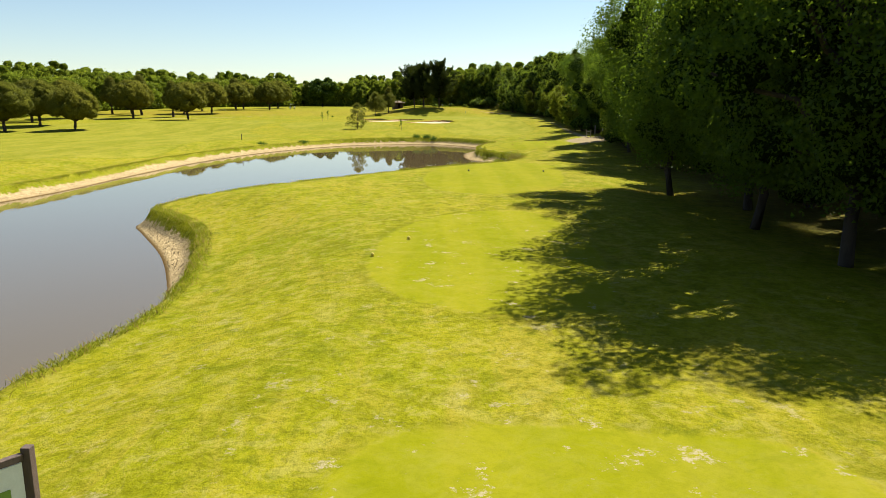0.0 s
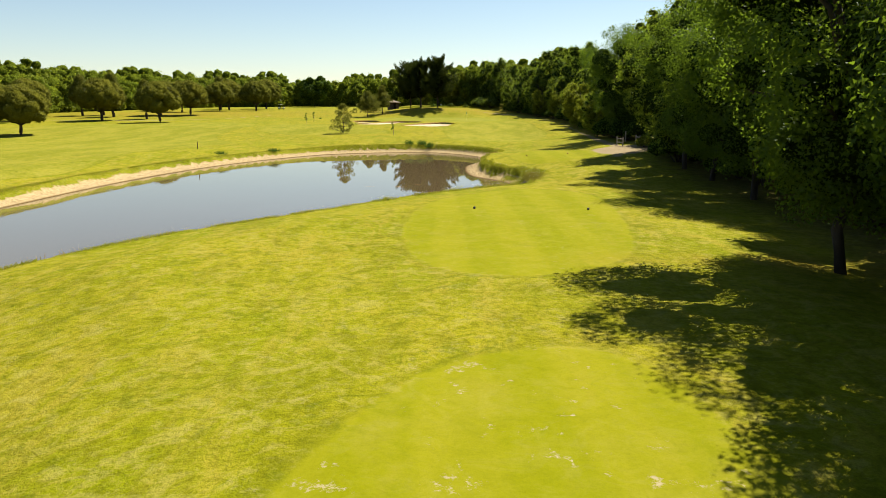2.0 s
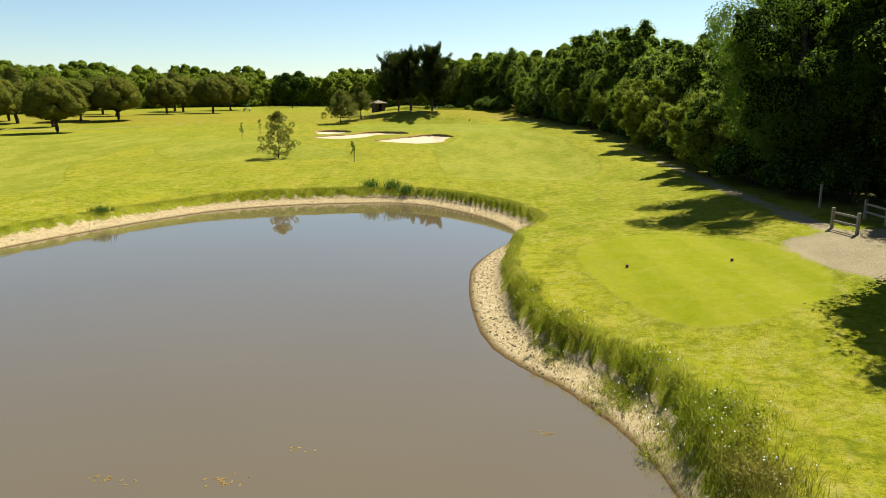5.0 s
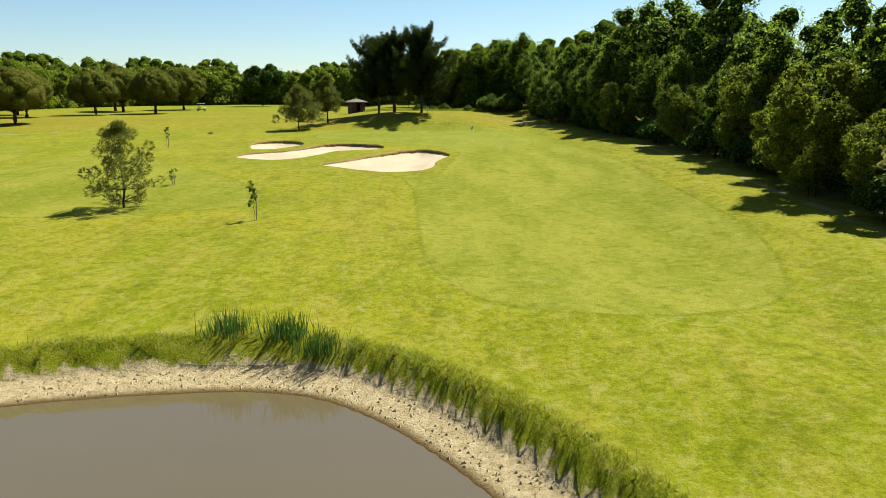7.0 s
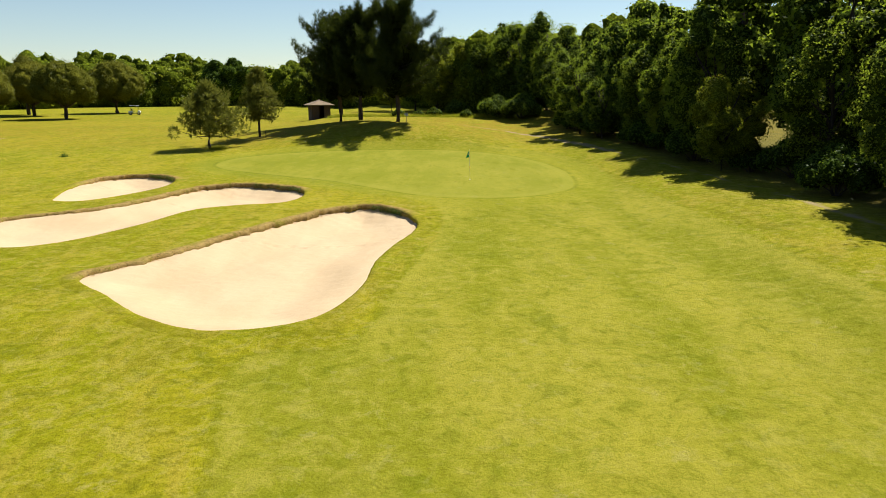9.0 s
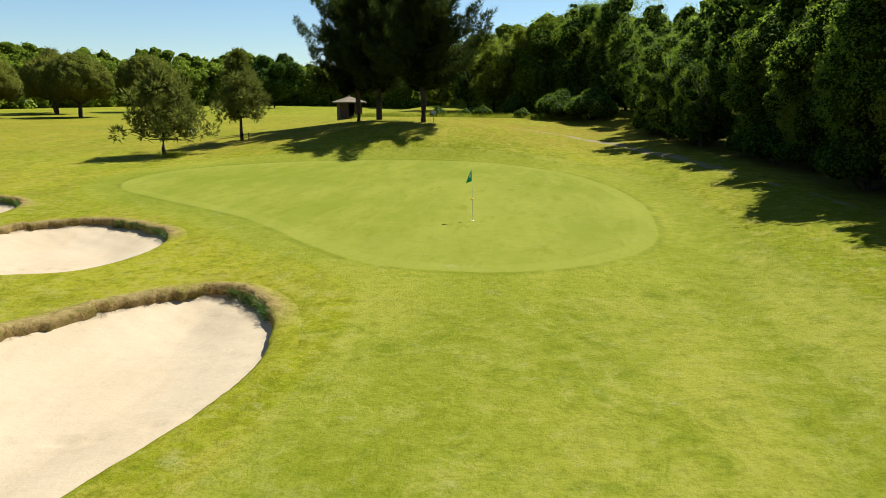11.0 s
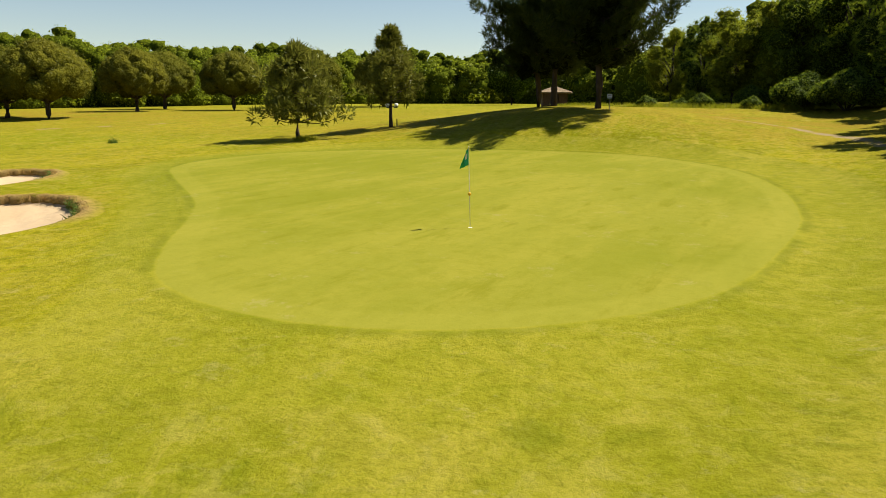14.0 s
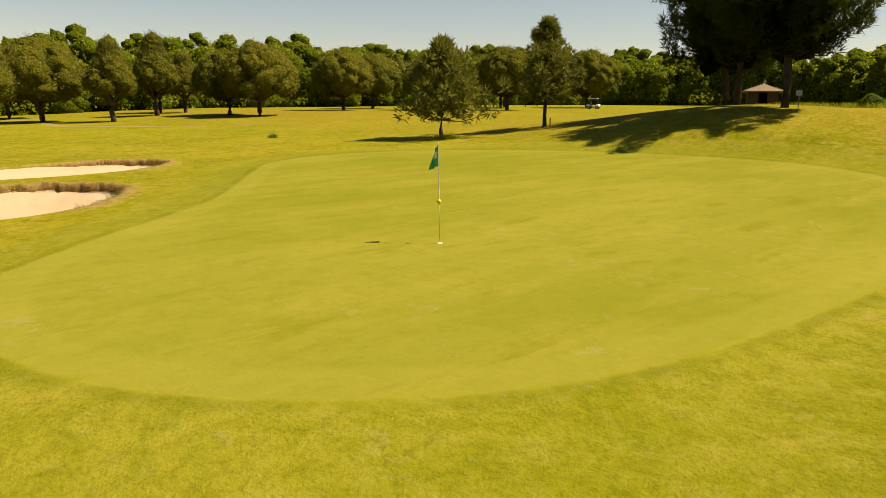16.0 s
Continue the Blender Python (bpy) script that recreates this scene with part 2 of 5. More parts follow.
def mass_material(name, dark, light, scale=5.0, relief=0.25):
    """Foliage seen as a whole: leaf-sized light and dark that paints shade into the pits of its sprig relief."""
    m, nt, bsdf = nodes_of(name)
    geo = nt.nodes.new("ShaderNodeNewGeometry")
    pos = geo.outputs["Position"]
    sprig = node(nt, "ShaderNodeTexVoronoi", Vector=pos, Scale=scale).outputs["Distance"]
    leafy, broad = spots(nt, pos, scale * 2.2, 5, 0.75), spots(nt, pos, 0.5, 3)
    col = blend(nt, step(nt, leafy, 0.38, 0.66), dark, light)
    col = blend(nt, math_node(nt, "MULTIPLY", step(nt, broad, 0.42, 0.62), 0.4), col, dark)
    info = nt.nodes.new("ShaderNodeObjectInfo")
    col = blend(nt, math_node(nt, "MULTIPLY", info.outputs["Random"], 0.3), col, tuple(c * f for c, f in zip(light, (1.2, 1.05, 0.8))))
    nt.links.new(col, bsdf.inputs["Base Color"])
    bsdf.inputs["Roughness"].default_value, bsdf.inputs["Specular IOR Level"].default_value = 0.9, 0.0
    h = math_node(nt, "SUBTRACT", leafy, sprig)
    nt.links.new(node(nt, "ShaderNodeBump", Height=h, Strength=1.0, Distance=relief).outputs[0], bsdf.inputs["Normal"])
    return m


def sand_material():
    m, nt, bsdf = nodes_of("bunker_sand")
    pos = position(nt)
    raked = node(nt, "ShaderNodeMapping", Vector=pos, Scale=(1.0, 0.35, 1.0), Rotation=(0, 0, 0.5)).outputs[0]
    col = blend(nt, step(nt, spots(nt, raked, 0.6, 5, 0.6), 0.3, 0.7), (0.345, 0.250, 0.142), (0.385, 0.286, 0.170))
    col = blend(nt, math_node(nt, "MULTIPLY", step(nt, spots(nt, pos, 3.0, 5, 0.7), 0.62, 0.75), 0.4), col, (0.192, 0.149, 0.0992))
    nt.links.new(col, bsdf.inputs["Base Color"])
    bsdf.inputs["Roughness"].default_value = 0.95
    h = math_node(nt, "ADD", spots(nt, pos, 4.0, 5, 0.6), math_node(nt, "MULTIPLY", spots(nt, pos, 25.0, 2), 0.3))
    nt.links.new(node(nt, "ShaderNodeBump", Height=h, Strength=0.35, Distance=0.06).outputs[0], bsdf.inputs["Normal"])
    return m


TURF, WATER, SAND = turf_material(), water_material(), sand_material()
BARK = plain("bark", (0.020, 0.015, 0.011), (0.050, 0.039, 0.029), 3.0, 0.95, 0.8, stretch=(1, 1, 0.3))
PINE_BARK = plain("pine_bark", (0.0341, 0.02356, 0.01736), (0.0744, 0.0496, 0.03596), 4.0, 0.95, 0.8, stretch=(1, 1, 0.35))
# leaf_wood is set darker than leaf_edge to deepen shade in the near crowns
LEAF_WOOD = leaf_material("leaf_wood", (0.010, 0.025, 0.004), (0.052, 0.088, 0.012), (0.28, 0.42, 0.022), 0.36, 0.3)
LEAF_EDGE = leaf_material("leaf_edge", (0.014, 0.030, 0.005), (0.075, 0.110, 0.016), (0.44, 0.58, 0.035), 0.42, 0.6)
LEAF_LIGHT = leaf_material("leaf_light", (0.034, 0.050, 0.005), (0.110, 0.130, 0.014), (0.44, 0.50, 0.03), 0.5)
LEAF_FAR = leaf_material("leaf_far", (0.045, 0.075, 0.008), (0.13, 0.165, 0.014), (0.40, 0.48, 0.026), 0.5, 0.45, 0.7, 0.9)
NEEDLE_ROUND = leaf_material("needle_round", (0.060, 0.068, 0.008), (0.135, 0.137, 0.02), (0.15, 0.165, 0.024), 0.3, 0.3)
NEEDLE_DARK = leaf_material("needle_dark", (0.00868, 0.01612, 0.0031), (0.0527, 0.0651, 0.00992), (0.0806, 0.1054, 0.0124), 0.25, 0.2)
NEEDLE_YOUNG = leaf_material("needle_young", (0.072, 0.082, 0.0105), (0.178, 0.172, 0.026), (0.178, 0.188, 0.029), 0.34, 0.2)
GRASS_LONG = leaf_material("grass_long", (0.105, 0.130, 0.004), (0.215, 0.222, 0.014), (0.30, 0.32, 0.02), 0.45)
GRASS_DRY = leaf_material("grass_dry", (0.17, 0.105, 0.03), (0.42, 0.285, 0.095), (0.42, 0.30, 0.10), 0.45)
REED = leaf_material("reed", (0.031, 0.0682, 0.00744), (0.0682, 0.124, 0.0186), (0.0992, 0.1736, 0.0248), 0.35)
# crown insides, mostly darker than their leaves: inner shade put into the colour
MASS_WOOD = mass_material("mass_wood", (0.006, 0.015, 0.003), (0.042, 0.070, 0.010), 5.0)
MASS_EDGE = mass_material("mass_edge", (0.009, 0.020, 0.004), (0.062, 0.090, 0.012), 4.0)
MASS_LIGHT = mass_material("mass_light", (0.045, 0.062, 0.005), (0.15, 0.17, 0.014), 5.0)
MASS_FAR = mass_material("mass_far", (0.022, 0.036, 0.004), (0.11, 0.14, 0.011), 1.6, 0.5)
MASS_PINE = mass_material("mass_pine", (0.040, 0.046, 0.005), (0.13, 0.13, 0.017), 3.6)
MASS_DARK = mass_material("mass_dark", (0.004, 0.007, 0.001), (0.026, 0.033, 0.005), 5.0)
PETAL = plain("petal", (0.75, 0.75, 0.7), (0.85, 0.85, 0.8), 20)
ROCK = plain("rock", (0.124, 0.0992, 0.0682), (0.2232, 0.186, 0.1364), 4.0, 0.9, 0.7)
TIMBER = plain("weathered_timber", (0.2108, 0.1736, 0.124), (0.2976, 0.2542, 0.1922), 3.0, 0.85, 0.5, stretch=(4, 4, 0.6))
TIMBER_DARK = plain("dark_timber", (0.062, 0.0403, 0.0279), (0.1054, 0.0682, 0.0496), 4.0, 0.8, 0.5, stretch=(4, 4, 0.6))


# ---- mesh helpers ----
def smooth01(a, b, x):
    t = np.clip((x - a) / (b - a), 0, 1)
    return t * t * (3 - 2 * t)


def mesh_from(name, verts, faces, material, flat=True):
    me = bpy.data.meshes.new(name)
    me.from_pydata([tuple(v) for v in verts], [], faces)
    if not flat:
        me.polygons.foreach_set("use_smooth", [True] * len(me.polygons))
    me.materials.append(material)
    me.update()
    return me


def quads(name, verts, material):
    """A mesh of loose leaves or blades; verts has shape (n, corners, 3)."""
    sets = [np.asarray(verts)]
    count = sum(a.shape[0] * a.shape[1] for a in sets)
    sizes = np.concatenate([np.full(len(a), a.shape[1], np.int32) for a in sets])
    me = bpy.data.meshes.new(name)
    me.vertices.add(count)
    me.vertices.foreach_set("co", np.concatenate([a.reshape(-1, 3) for a in sets]).astype(np.float32).ravel())
    me.loops.add(count)
    me.loops.foreach_set("vertex_index", np.arange(count, dtype=np.int32))
    me.polygons.add(len(sizes))
    me.polygons.foreach_set("loop_start", np.concatenate([[0], np.cumsum(sizes)[:-1]]).astype(np.int32))
    me.materials.append(material)
    me.update(calc_edges=True)
    return me


def part(name, me, parent, label=""):
    """Links a mesh (or a bmesh's mesh) as one object under a thing."""
    ob = new(name, me)
    ob.parent = parent
    return tagged(ob, label)


def thing(name, label, category, at=None, group="", kind=""):
    ob = new(name)
    ob.empty_display_size = 0.2
    if at is not None:
        ob.matrix_basis = at
    return tagged(ob, label, category, group, kind)


def unit(rng, n):
    v = rng.normal(size=(n, 3))
    return v / np.linalg.norm(v, axis=1)[:, None]


def leaves_on(rng, centres, radii, n, size, aspect=0.6, shell=0.6):
    """n three-cornered leaves scattered through the outer shell of a set of clumps."""
    centres, radii = np.asarray(centres, float), np.asarray(radii, float)
    w = radii ** 2
    i = rng.choice(len(radii), n, p=w / w.sum())
    d = unit(rng, n)
    rad = radii[i] * (shell + (1.12 - shell) * rng.random(n) ** 0.8)
    p = centres[i] + d * rad[:, None] * (1, 1, 0.85)
    nrm = d * 0.8 + unit(rng, n) * 0.8 + (0, 0, 0.3)
    nrm /= np.linalg.norm(nrm, axis=1)[:, None]
    u = np.cross(nrm, unit(rng, n))
    u /= np.linalg.norm(u, axis=1)[:, None] + 1e-9
    v = np.cross(nrm, u)
    s = (size * (0.6 + 0.8 * rng.random(n)))[:, None]
    return np.stack([p - u * s, p + u * s * 0.5 - v * s * aspect, p + u * s * 0.5 + v * s * (aspect + 0.25)], axis=1)


def crown_leaves(rng, centres, radii, n, size, aspect=0.6, depth=0.3, square=1.0, squash=0.88, core=0.8):
    """n leaves on the outer surface of a set of overlapping clumps, facing outwards, with smaller knobs on each clump."""
    centres, radii = np.asarray(centres, float), np.asarray(radii, float)
    many = int(n * 1.9)
    w = radii ** 2
    i = rng.choice(len(radii), many, p=w / w.sum())
    d = unit(rng, many)
    phase = rng.random((len(radii), 3)) * 6.3
    knob = np.sin(d * 5.2 + phase[i]).prod(1) + 0.5 * np.sin(d * 10.5 + phase[i][:, ::-1]).prod(1)
    rad = radii[i] * (1.0 + 0.22 * knob - depth * rng.random(many) ** 1.6 + 0.03 * rng.normal(size=many))
    p = centres[i] + d * rad[:, None] * (1, 1, squash)
    hidden = np.zeros(many, bool)
    for c, r in zip(centres, radii * core):
        hidden |= (((p - c) / (1, 1, squash)) ** 2).sum(1) < r * r
    at = np.flatnonzero(~hidden)[:n]
    p, d, n = p[at], d[at], len(at)
    nrm = d * square + unit(rng, n) * 0.65 + (0, 0, 0.3)
    nrm /= np.linalg.norm(nrm, axis=1)[:, None]
    u = np.cross(nrm, unit(rng, n))
    u /= np.linalg.norm(u, axis=1)[:, None] + 1e-9
    v = np.cross(nrm, u)
    s = (size * (0.55 + 0.9 * rng.random(n)))[:, None]
    return np.stack([p - u * s, p + u * s * 0.5 - v * s * aspect, p + u * s * 0.5 + v * s * (aspect + 0.25)], axis=1)


def ball(rings):
    bm = bmesh.new()
    bmesh.ops.create_icosphere(bm, subdivisions=rings, radius=1)
    v, f = np.array([tuple(q.co) for q in bm.verts]), np.array([[q.index for q in p.verts] for p in bm.faces])
    bm.free()
    return v / np.linalg.norm(v, axis=1)[:, None], f


BALLS = {2: ball(2), 3: ball(3)}


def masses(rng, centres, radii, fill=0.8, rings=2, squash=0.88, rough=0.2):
    """A closed leafy solid added inside each clump to deepen its shade, uneven all over: verts and triangles."""
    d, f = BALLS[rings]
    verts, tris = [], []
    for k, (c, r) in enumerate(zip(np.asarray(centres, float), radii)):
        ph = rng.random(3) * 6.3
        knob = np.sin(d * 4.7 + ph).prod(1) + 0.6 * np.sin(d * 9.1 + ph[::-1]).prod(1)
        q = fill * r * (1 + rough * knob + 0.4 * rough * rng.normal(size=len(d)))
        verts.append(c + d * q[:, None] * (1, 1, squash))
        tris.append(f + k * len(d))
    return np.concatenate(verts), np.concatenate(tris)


def crown_mesh(name, leaves, leaf, inside, mass):
    """One mesh of loose leaves over the added closed inside of a crown."""
    leaves = np.asarray(leaves)
    n = len(leaves)
    v, f = inside
    co = np.concatenate([leaves.reshape(-1, 3), v]).astype(np.float32)
    loops = np.concatenate([np.arange(3 * n), (f + 3 * n).ravel()]).astype(np.int32)
    me = bpy.data.meshes.new(name)
    me.vertices.add(len(co))
    me.vertices.foreach_set("co", co.ravel())
    me.loops.add(len(loops))
    me.loops.foreach_set("vertex_index", loops)
    me.polygons.add(n + len(f))
    me.polygons.foreach_set("loop_start", np.arange(0, len(loops), 3, dtype=np.int32))
    me.materials.append(leaf)
    me.materials.append(mass)
    core = np.arange(n + len(f)) >= n
    me.polygons.foreach_set("material_index", core.astype(np.int32))
    me.polygons.foreach_set("use_smooth", core)
    me.update(calc_edges=True)
    return me


def both(a, b):
    return np.concatenate([a[0], b[0]]), np.concatenate([a[1], b[1] + len(a[0])])


def needles_on(rng, centres, radii, n, length, width, rise=0.5):
    """n thin needle sprays standing outwards and upwards from tufts."""
    centres, radii = np.asarray(centres, float), np.asarray(radii, float)
    i = rng.choice(len(radii), n, p=radii ** 2 / (radii ** 2).sum())
    d = unit(rng, n)
    p = centres[i] + d * (radii[i] * (0.55 + 0.4 * rng.random(n)))[:, None]
    way = d + unit(rng, n) * 0.35 + (0, 0, rise)
    way /= np.linalg.norm(way, axis=1)[:, None]
    side = np.cross(way, unit(rng, n))
    side *= width / (np.linalg.norm(side, axis=1)[:, None] + 1e-9)
    ln = (length * (0.6 + 0.8 * rng.random(n)))[:, None]
    return np.stack([p - side, p + side, p + way * ln], 1)


def tube(points, radii, sides=7):
    """A tapered limb through points: verts and faces."""
    points = [Vector(p) for p in points]
    verts, faces = [], []
    for k, p in enumerate(points):
        d = (points[min(k + 1, len(points) - 1)] - points[max(k - 1, 0)]).normalized()
        q = d.to_track_quat("Z", "Y")
        for j in range(sides):
            a = 2 * math.pi * j / sides
            verts.append(p + q @ Vector((math.cos(a) * radii[k], math.sin(a) * radii[k], 0)))
    for k in range(len(points) - 1):
        for j in range(sides):
            b, c = k * sides, (k + 1) * sides
            faces.append((b + j, b + (j + 1) % sides, c + (j + 1) % sides, c + j))
    faces.append(tuple(range((len(points) - 1) * sides, len(points) * sides)))
    faces.append(tuple(reversed(range(sides))))
    return verts, faces


def join_tubes(tubes):
    verts, faces = [], []
    for v, f in tubes:
        o = len(verts)
        verts += v
        faces += [tuple(i + o for i in g) for g in f]
    return verts, faces


def limb(rng, a, b, r0, r1, sag=0.1, n=5, sides=6, wobble=0.03):
    a, b = np.asarray(a, float), np.asarray(b, float)
    pts, length = [], np.linalg.norm(b - a)
    for k in range(n):
        t = k / (n - 1)
        p = a + (b - a) * t + (0, 0, sag * length * math.sin(math.pi * t))
        if 0 < k < n - 1:
            p = p + rng.normal(size=3) * length * wobble
        pts.append(p)
    return tube(pts, [r0 + (r1 - r0) * (k / (n - 1)) ** 0.8 for k in range(n)], sides)


def bm_mesh(name, bm, material, smooth=False):
    me = bpy.data.meshes.new(name)
    bmesh.ops.recalc_face_normals(bm, faces=bm.faces)
    if smooth:
        for f in bm.faces:
            f.smooth = True
    bm.to_mesh(me)
    bm.free()
    me.materials.append(material)
    return me


def box(bm, size, m, bevel=0.0):
    made = bmesh.ops.create_cube(bm, size=1, matrix=m @ Matrix.Diagonal((*size, 1)))
    if bevel:
        edges = list({e for v in made["verts"] for e in v.link_edges})
        bmesh.ops.bevel(bm, geom=edges, offset=bevel, segments=2, affect="EDGES", profile=0.5)


# ---- the lie of the land ----
def bump_at(x, y, cx, cy, rx, ry, h):
    return h * np.exp(-((x - cx) / rx) ** 2 - ((y - cy) / ry) ** 2)


def round_off(points, per=6):
    """A closed smooth line (Catmull-Rom) through the corners of a plan."""
    p = np.asarray(points, float)
    a, b, c, d = np.roll(p, 1, 0), p, np.roll(p, -1, 0), np.roll(p, -2, 0)
    out = []
    for k in range(per):
        t = k / per
        out.append(0.5 * (2 * b + (c - a) * t + (2 * a - 5 * b + 4 * c - d) * t * t + (3 * b - a - 3 * c + d) * t ** 3))
    return np.stack(out, 1).reshape(-1, 2)


def edge_distance(poly, x, y, closed=True, reach=8.0):
    """Distance from each place to the outline; minus inside. Far places get a large number."""
    x, y = np.asarray(x, float), np.asarray(y, float)
    out = np.full(x.shape, 50.0)
    lo, hi = poly.min(0) - reach, poly.max(0) + reach
    near = (x > lo[0]) & (x < hi[0]) & (y > lo[1]) & (y < hi[1])
    px, py = x[near], y[near]
    best, inside = np.full(px.shape, 1e9), np.zeros(px.shape, bool)
    ends = np.roll(poly, -1, 0) if closed else poly[1:]
    for (ax, ay), (bx, by) in zip(poly if closed else poly[:-1], ends):
        dx, dy = bx - ax, by - ay
        t = np.clip(((px - ax) * dx + (py - ay) * dy) / (dx * dx + dy * dy + 1e-12), 0, 1)
        best = np.minimum(best, (px - ax - t * dx) ** 2 + (py - ay - t * dy) ** 2)
        if closed and dy:
            inside ^= ((ay > py) != (by > py)) & (px < ax + (py - ay) * dx / dy)
    best = np.sqrt(best)
    out[near] = np.where(inside, -best, best) if closed else best
    return out


POND = round_off([
    (-9.1, 13.5), (-8.5, 17.3), (-8.7, 20.2), (-9.2, 22.8), (-10.5, 26.2), (-12.4, 30.3), (-15.3, 35.5), (-16.5, 38), (-16, 41.5), (-14.5, 45),
    (-12.4, 48.8), (-9.4, 52.8), (-6.1, 56.9), (-3.8, 59.9), (-1.2, 62.9), (1.8, 65.9), (4.2, 67.6), (5.7, 68.7), (6.3, 72.4), (6.1, 76.4),
    (4.9, 80), (3.9, 81.7), (3.0, 83.8), (2.6, 87), (2.55, 91), (2.9, 95), (4.2, 98.8), (5.5, 101.5), (5.7, 104.3), (4.7, 108),
    (3.0, 111.5), (0.4, 114.9), (-2.4, 116.6), (-6.8, 116.4), (-11.2, 115.2), (-14.9, 113), (-17.6, 109.5), (-20.2, 105), (-22.7, 99.5), (-25.6, 90),
    (-27.5, 78), (-28.3, 65), (-28.5, 52), (-30.5, 42), (-34, 25), (-30, 5), (-20, -8), (-11, -2), (-9.7, 8)], 4)
GREEN = round_off([
    (-12.9, 189.6), (-14.6, 193.6), (-14, 199), (-10, 203.8), (-4.5, 206.3), (3.6, 206.5), (9, 202), (11.8, 195.5), (12.9, 188.3), (12.7, 183),
    (12, 178.8), (10.6, 176.4), (8.6, 174.8), (6, 174.2), (3.2, 175), (1, 177), (-1, 179.4), (-3.4, 182), (-6.5, 184.4), (-10, 187)])
BUNKERS = [round_off(b) for b in (
    [(-7.9, 157.6), (-6.6, 160), (-4.9, 164.3), (-3, 168.8), (-1.3, 171.6), (0.3, 172.2), (1.9, 170.6), (2.8, 167.8), (2.7, 165.3), (2.1, 162.8),
     (1.6, 159.8), (1.5, 156.8), (0.9, 154.1), (-0.1, 152.8), (-2.2, 152.4), (-4.2, 153.5), (-6.2, 155.6)],
    [(-17.4, 165.6), (-16.6, 168.7), (-14.4, 170.6), (-12.8, 174), (-11.5, 179.3), (-10, 181), (-8.2, 181.2), (-5.1, 179.2), (-4.2, 176.3),
     (-4.8, 173.6), (-7, 172.6), (-8.9, 171), (-9.9, 167), (-11.3, 163.4), (-13.2, 162.1), (-15.8, 163.5)],
    [(-18.4, 175.4), (-20, 181.5), (-19.6, 185.5), (-17.4, 186.5), (-14.8, 184.5), (-13.9, 180.5), (-14.6, 176.9), (-15.9, 174.4), (-17.2, 174.1)])]
TEES = [round_off(t) for t in (
    [(-1.4, 8.2), (0.2, 9.6), (3, 9.4), (5.2, 8.4), (5.6, 2), (4.5, -6), (0, -7), (-2, 0)],
    [(-2.2, 21.2), (-2.1, 24.2), (-1.4, 27.3), (0, 30.1), (1.9, 31.4), (3.6, 31.2), (4.6, 28.8), (4.9, 22), (3.8, 16), (1.5, 15.3), (-0.7, 16.6), (-1.9, 18.8)],
    [(-1.0, 42.9), (-1.2, 46.8), (-0.7, 52), (1, 57), (3.8, 59.5), (6.6, 59.3), (8.4, 57), (8.5, 51.8), (7.6, 45), (6.4, 40.6), (4.4, 38.4), (2.4, 37.8), (0.6, 38.5), (-0.4, 40.2)],
    [(7.3, 92), (8.9, 94), (12.5, 94.2), (15.3, 90.2), (15.2, 86.5), (13.4, 83.2), (10, 81.6), (8.1, 83), (7.3, 87)])]
PATH = np.array([(16.2, 83), (17.5, 88), (18.2, 93), (18.6, 99), (19.4, 108), (21.2, 124), (22.0, 140), (21.4, 156), (21.2, 170), (20.4, 182), (19.2, 192), (17.6, 204), (15, 214), (11, 220), (6, 221.6), (0, 221.8)])
FAIRWAYS = [round_off(f) for f in (
    [(-0.7, 150.5), (0.3, 145), (0.7, 139), (1.1, 132), (1.4, 128), (2.3, 124), (3.7, 121.2), (6, 119.8), (10, 119.5), (14, 122), (16.6, 132), (16.6, 148), (16.0, 165), (15.4, 180), (15.4, 193),
     (13, 203), (6, 209), (-6, 208.5), (-14, 204), (-17, 195), (-14, 188), (-7, 182.5), (-1, 177), (3.4, 172.5), (3.9, 166), (2.8, 158), (1.8, 151.5)],
    [(-11, 139.3), (-9.3, 142), (-10.7, 145.8), (-15.2, 152.2), (-20.2, 157.6), (-25.7, 163.6), (-33, 166), (-34, 150), (-27, 139), (-17, 136.5)],
    [(-33, 70), (-33, 96), (-29, 116), (-37, 136), (-38, 165), (-50, 184), (-72, 180), (-92, 140), (-84, 90), (-60, 60)])]
WEST_PATH = np.array([(-120, 196), (-92, 200), (-70, 197), (-56, 204), (-46, 222)])
LOT = round_off([(15.6, 90.6), (19.6, 91.5), (21.5, 90.6), (20, 86), (17.2, 84), (15.4, 86.6)])
WOOD = np.array([(13.5, -30), (13.0, 20), (13.2, 36), (15.0, 48), (16.5, 62), (18.5, 78), (20.3, 92), (20.2, 110), (22.2, 130), (22.6, 150), (22.2, 170), (21.2, 188), (19.4, 205), (17.4, 218), (18.5, 228), (18, 240), (13, 252), (4, 268)])


def wood_edge(y):
    return np.interp(y, WOOD[:, 1], WOOD[:, 0])


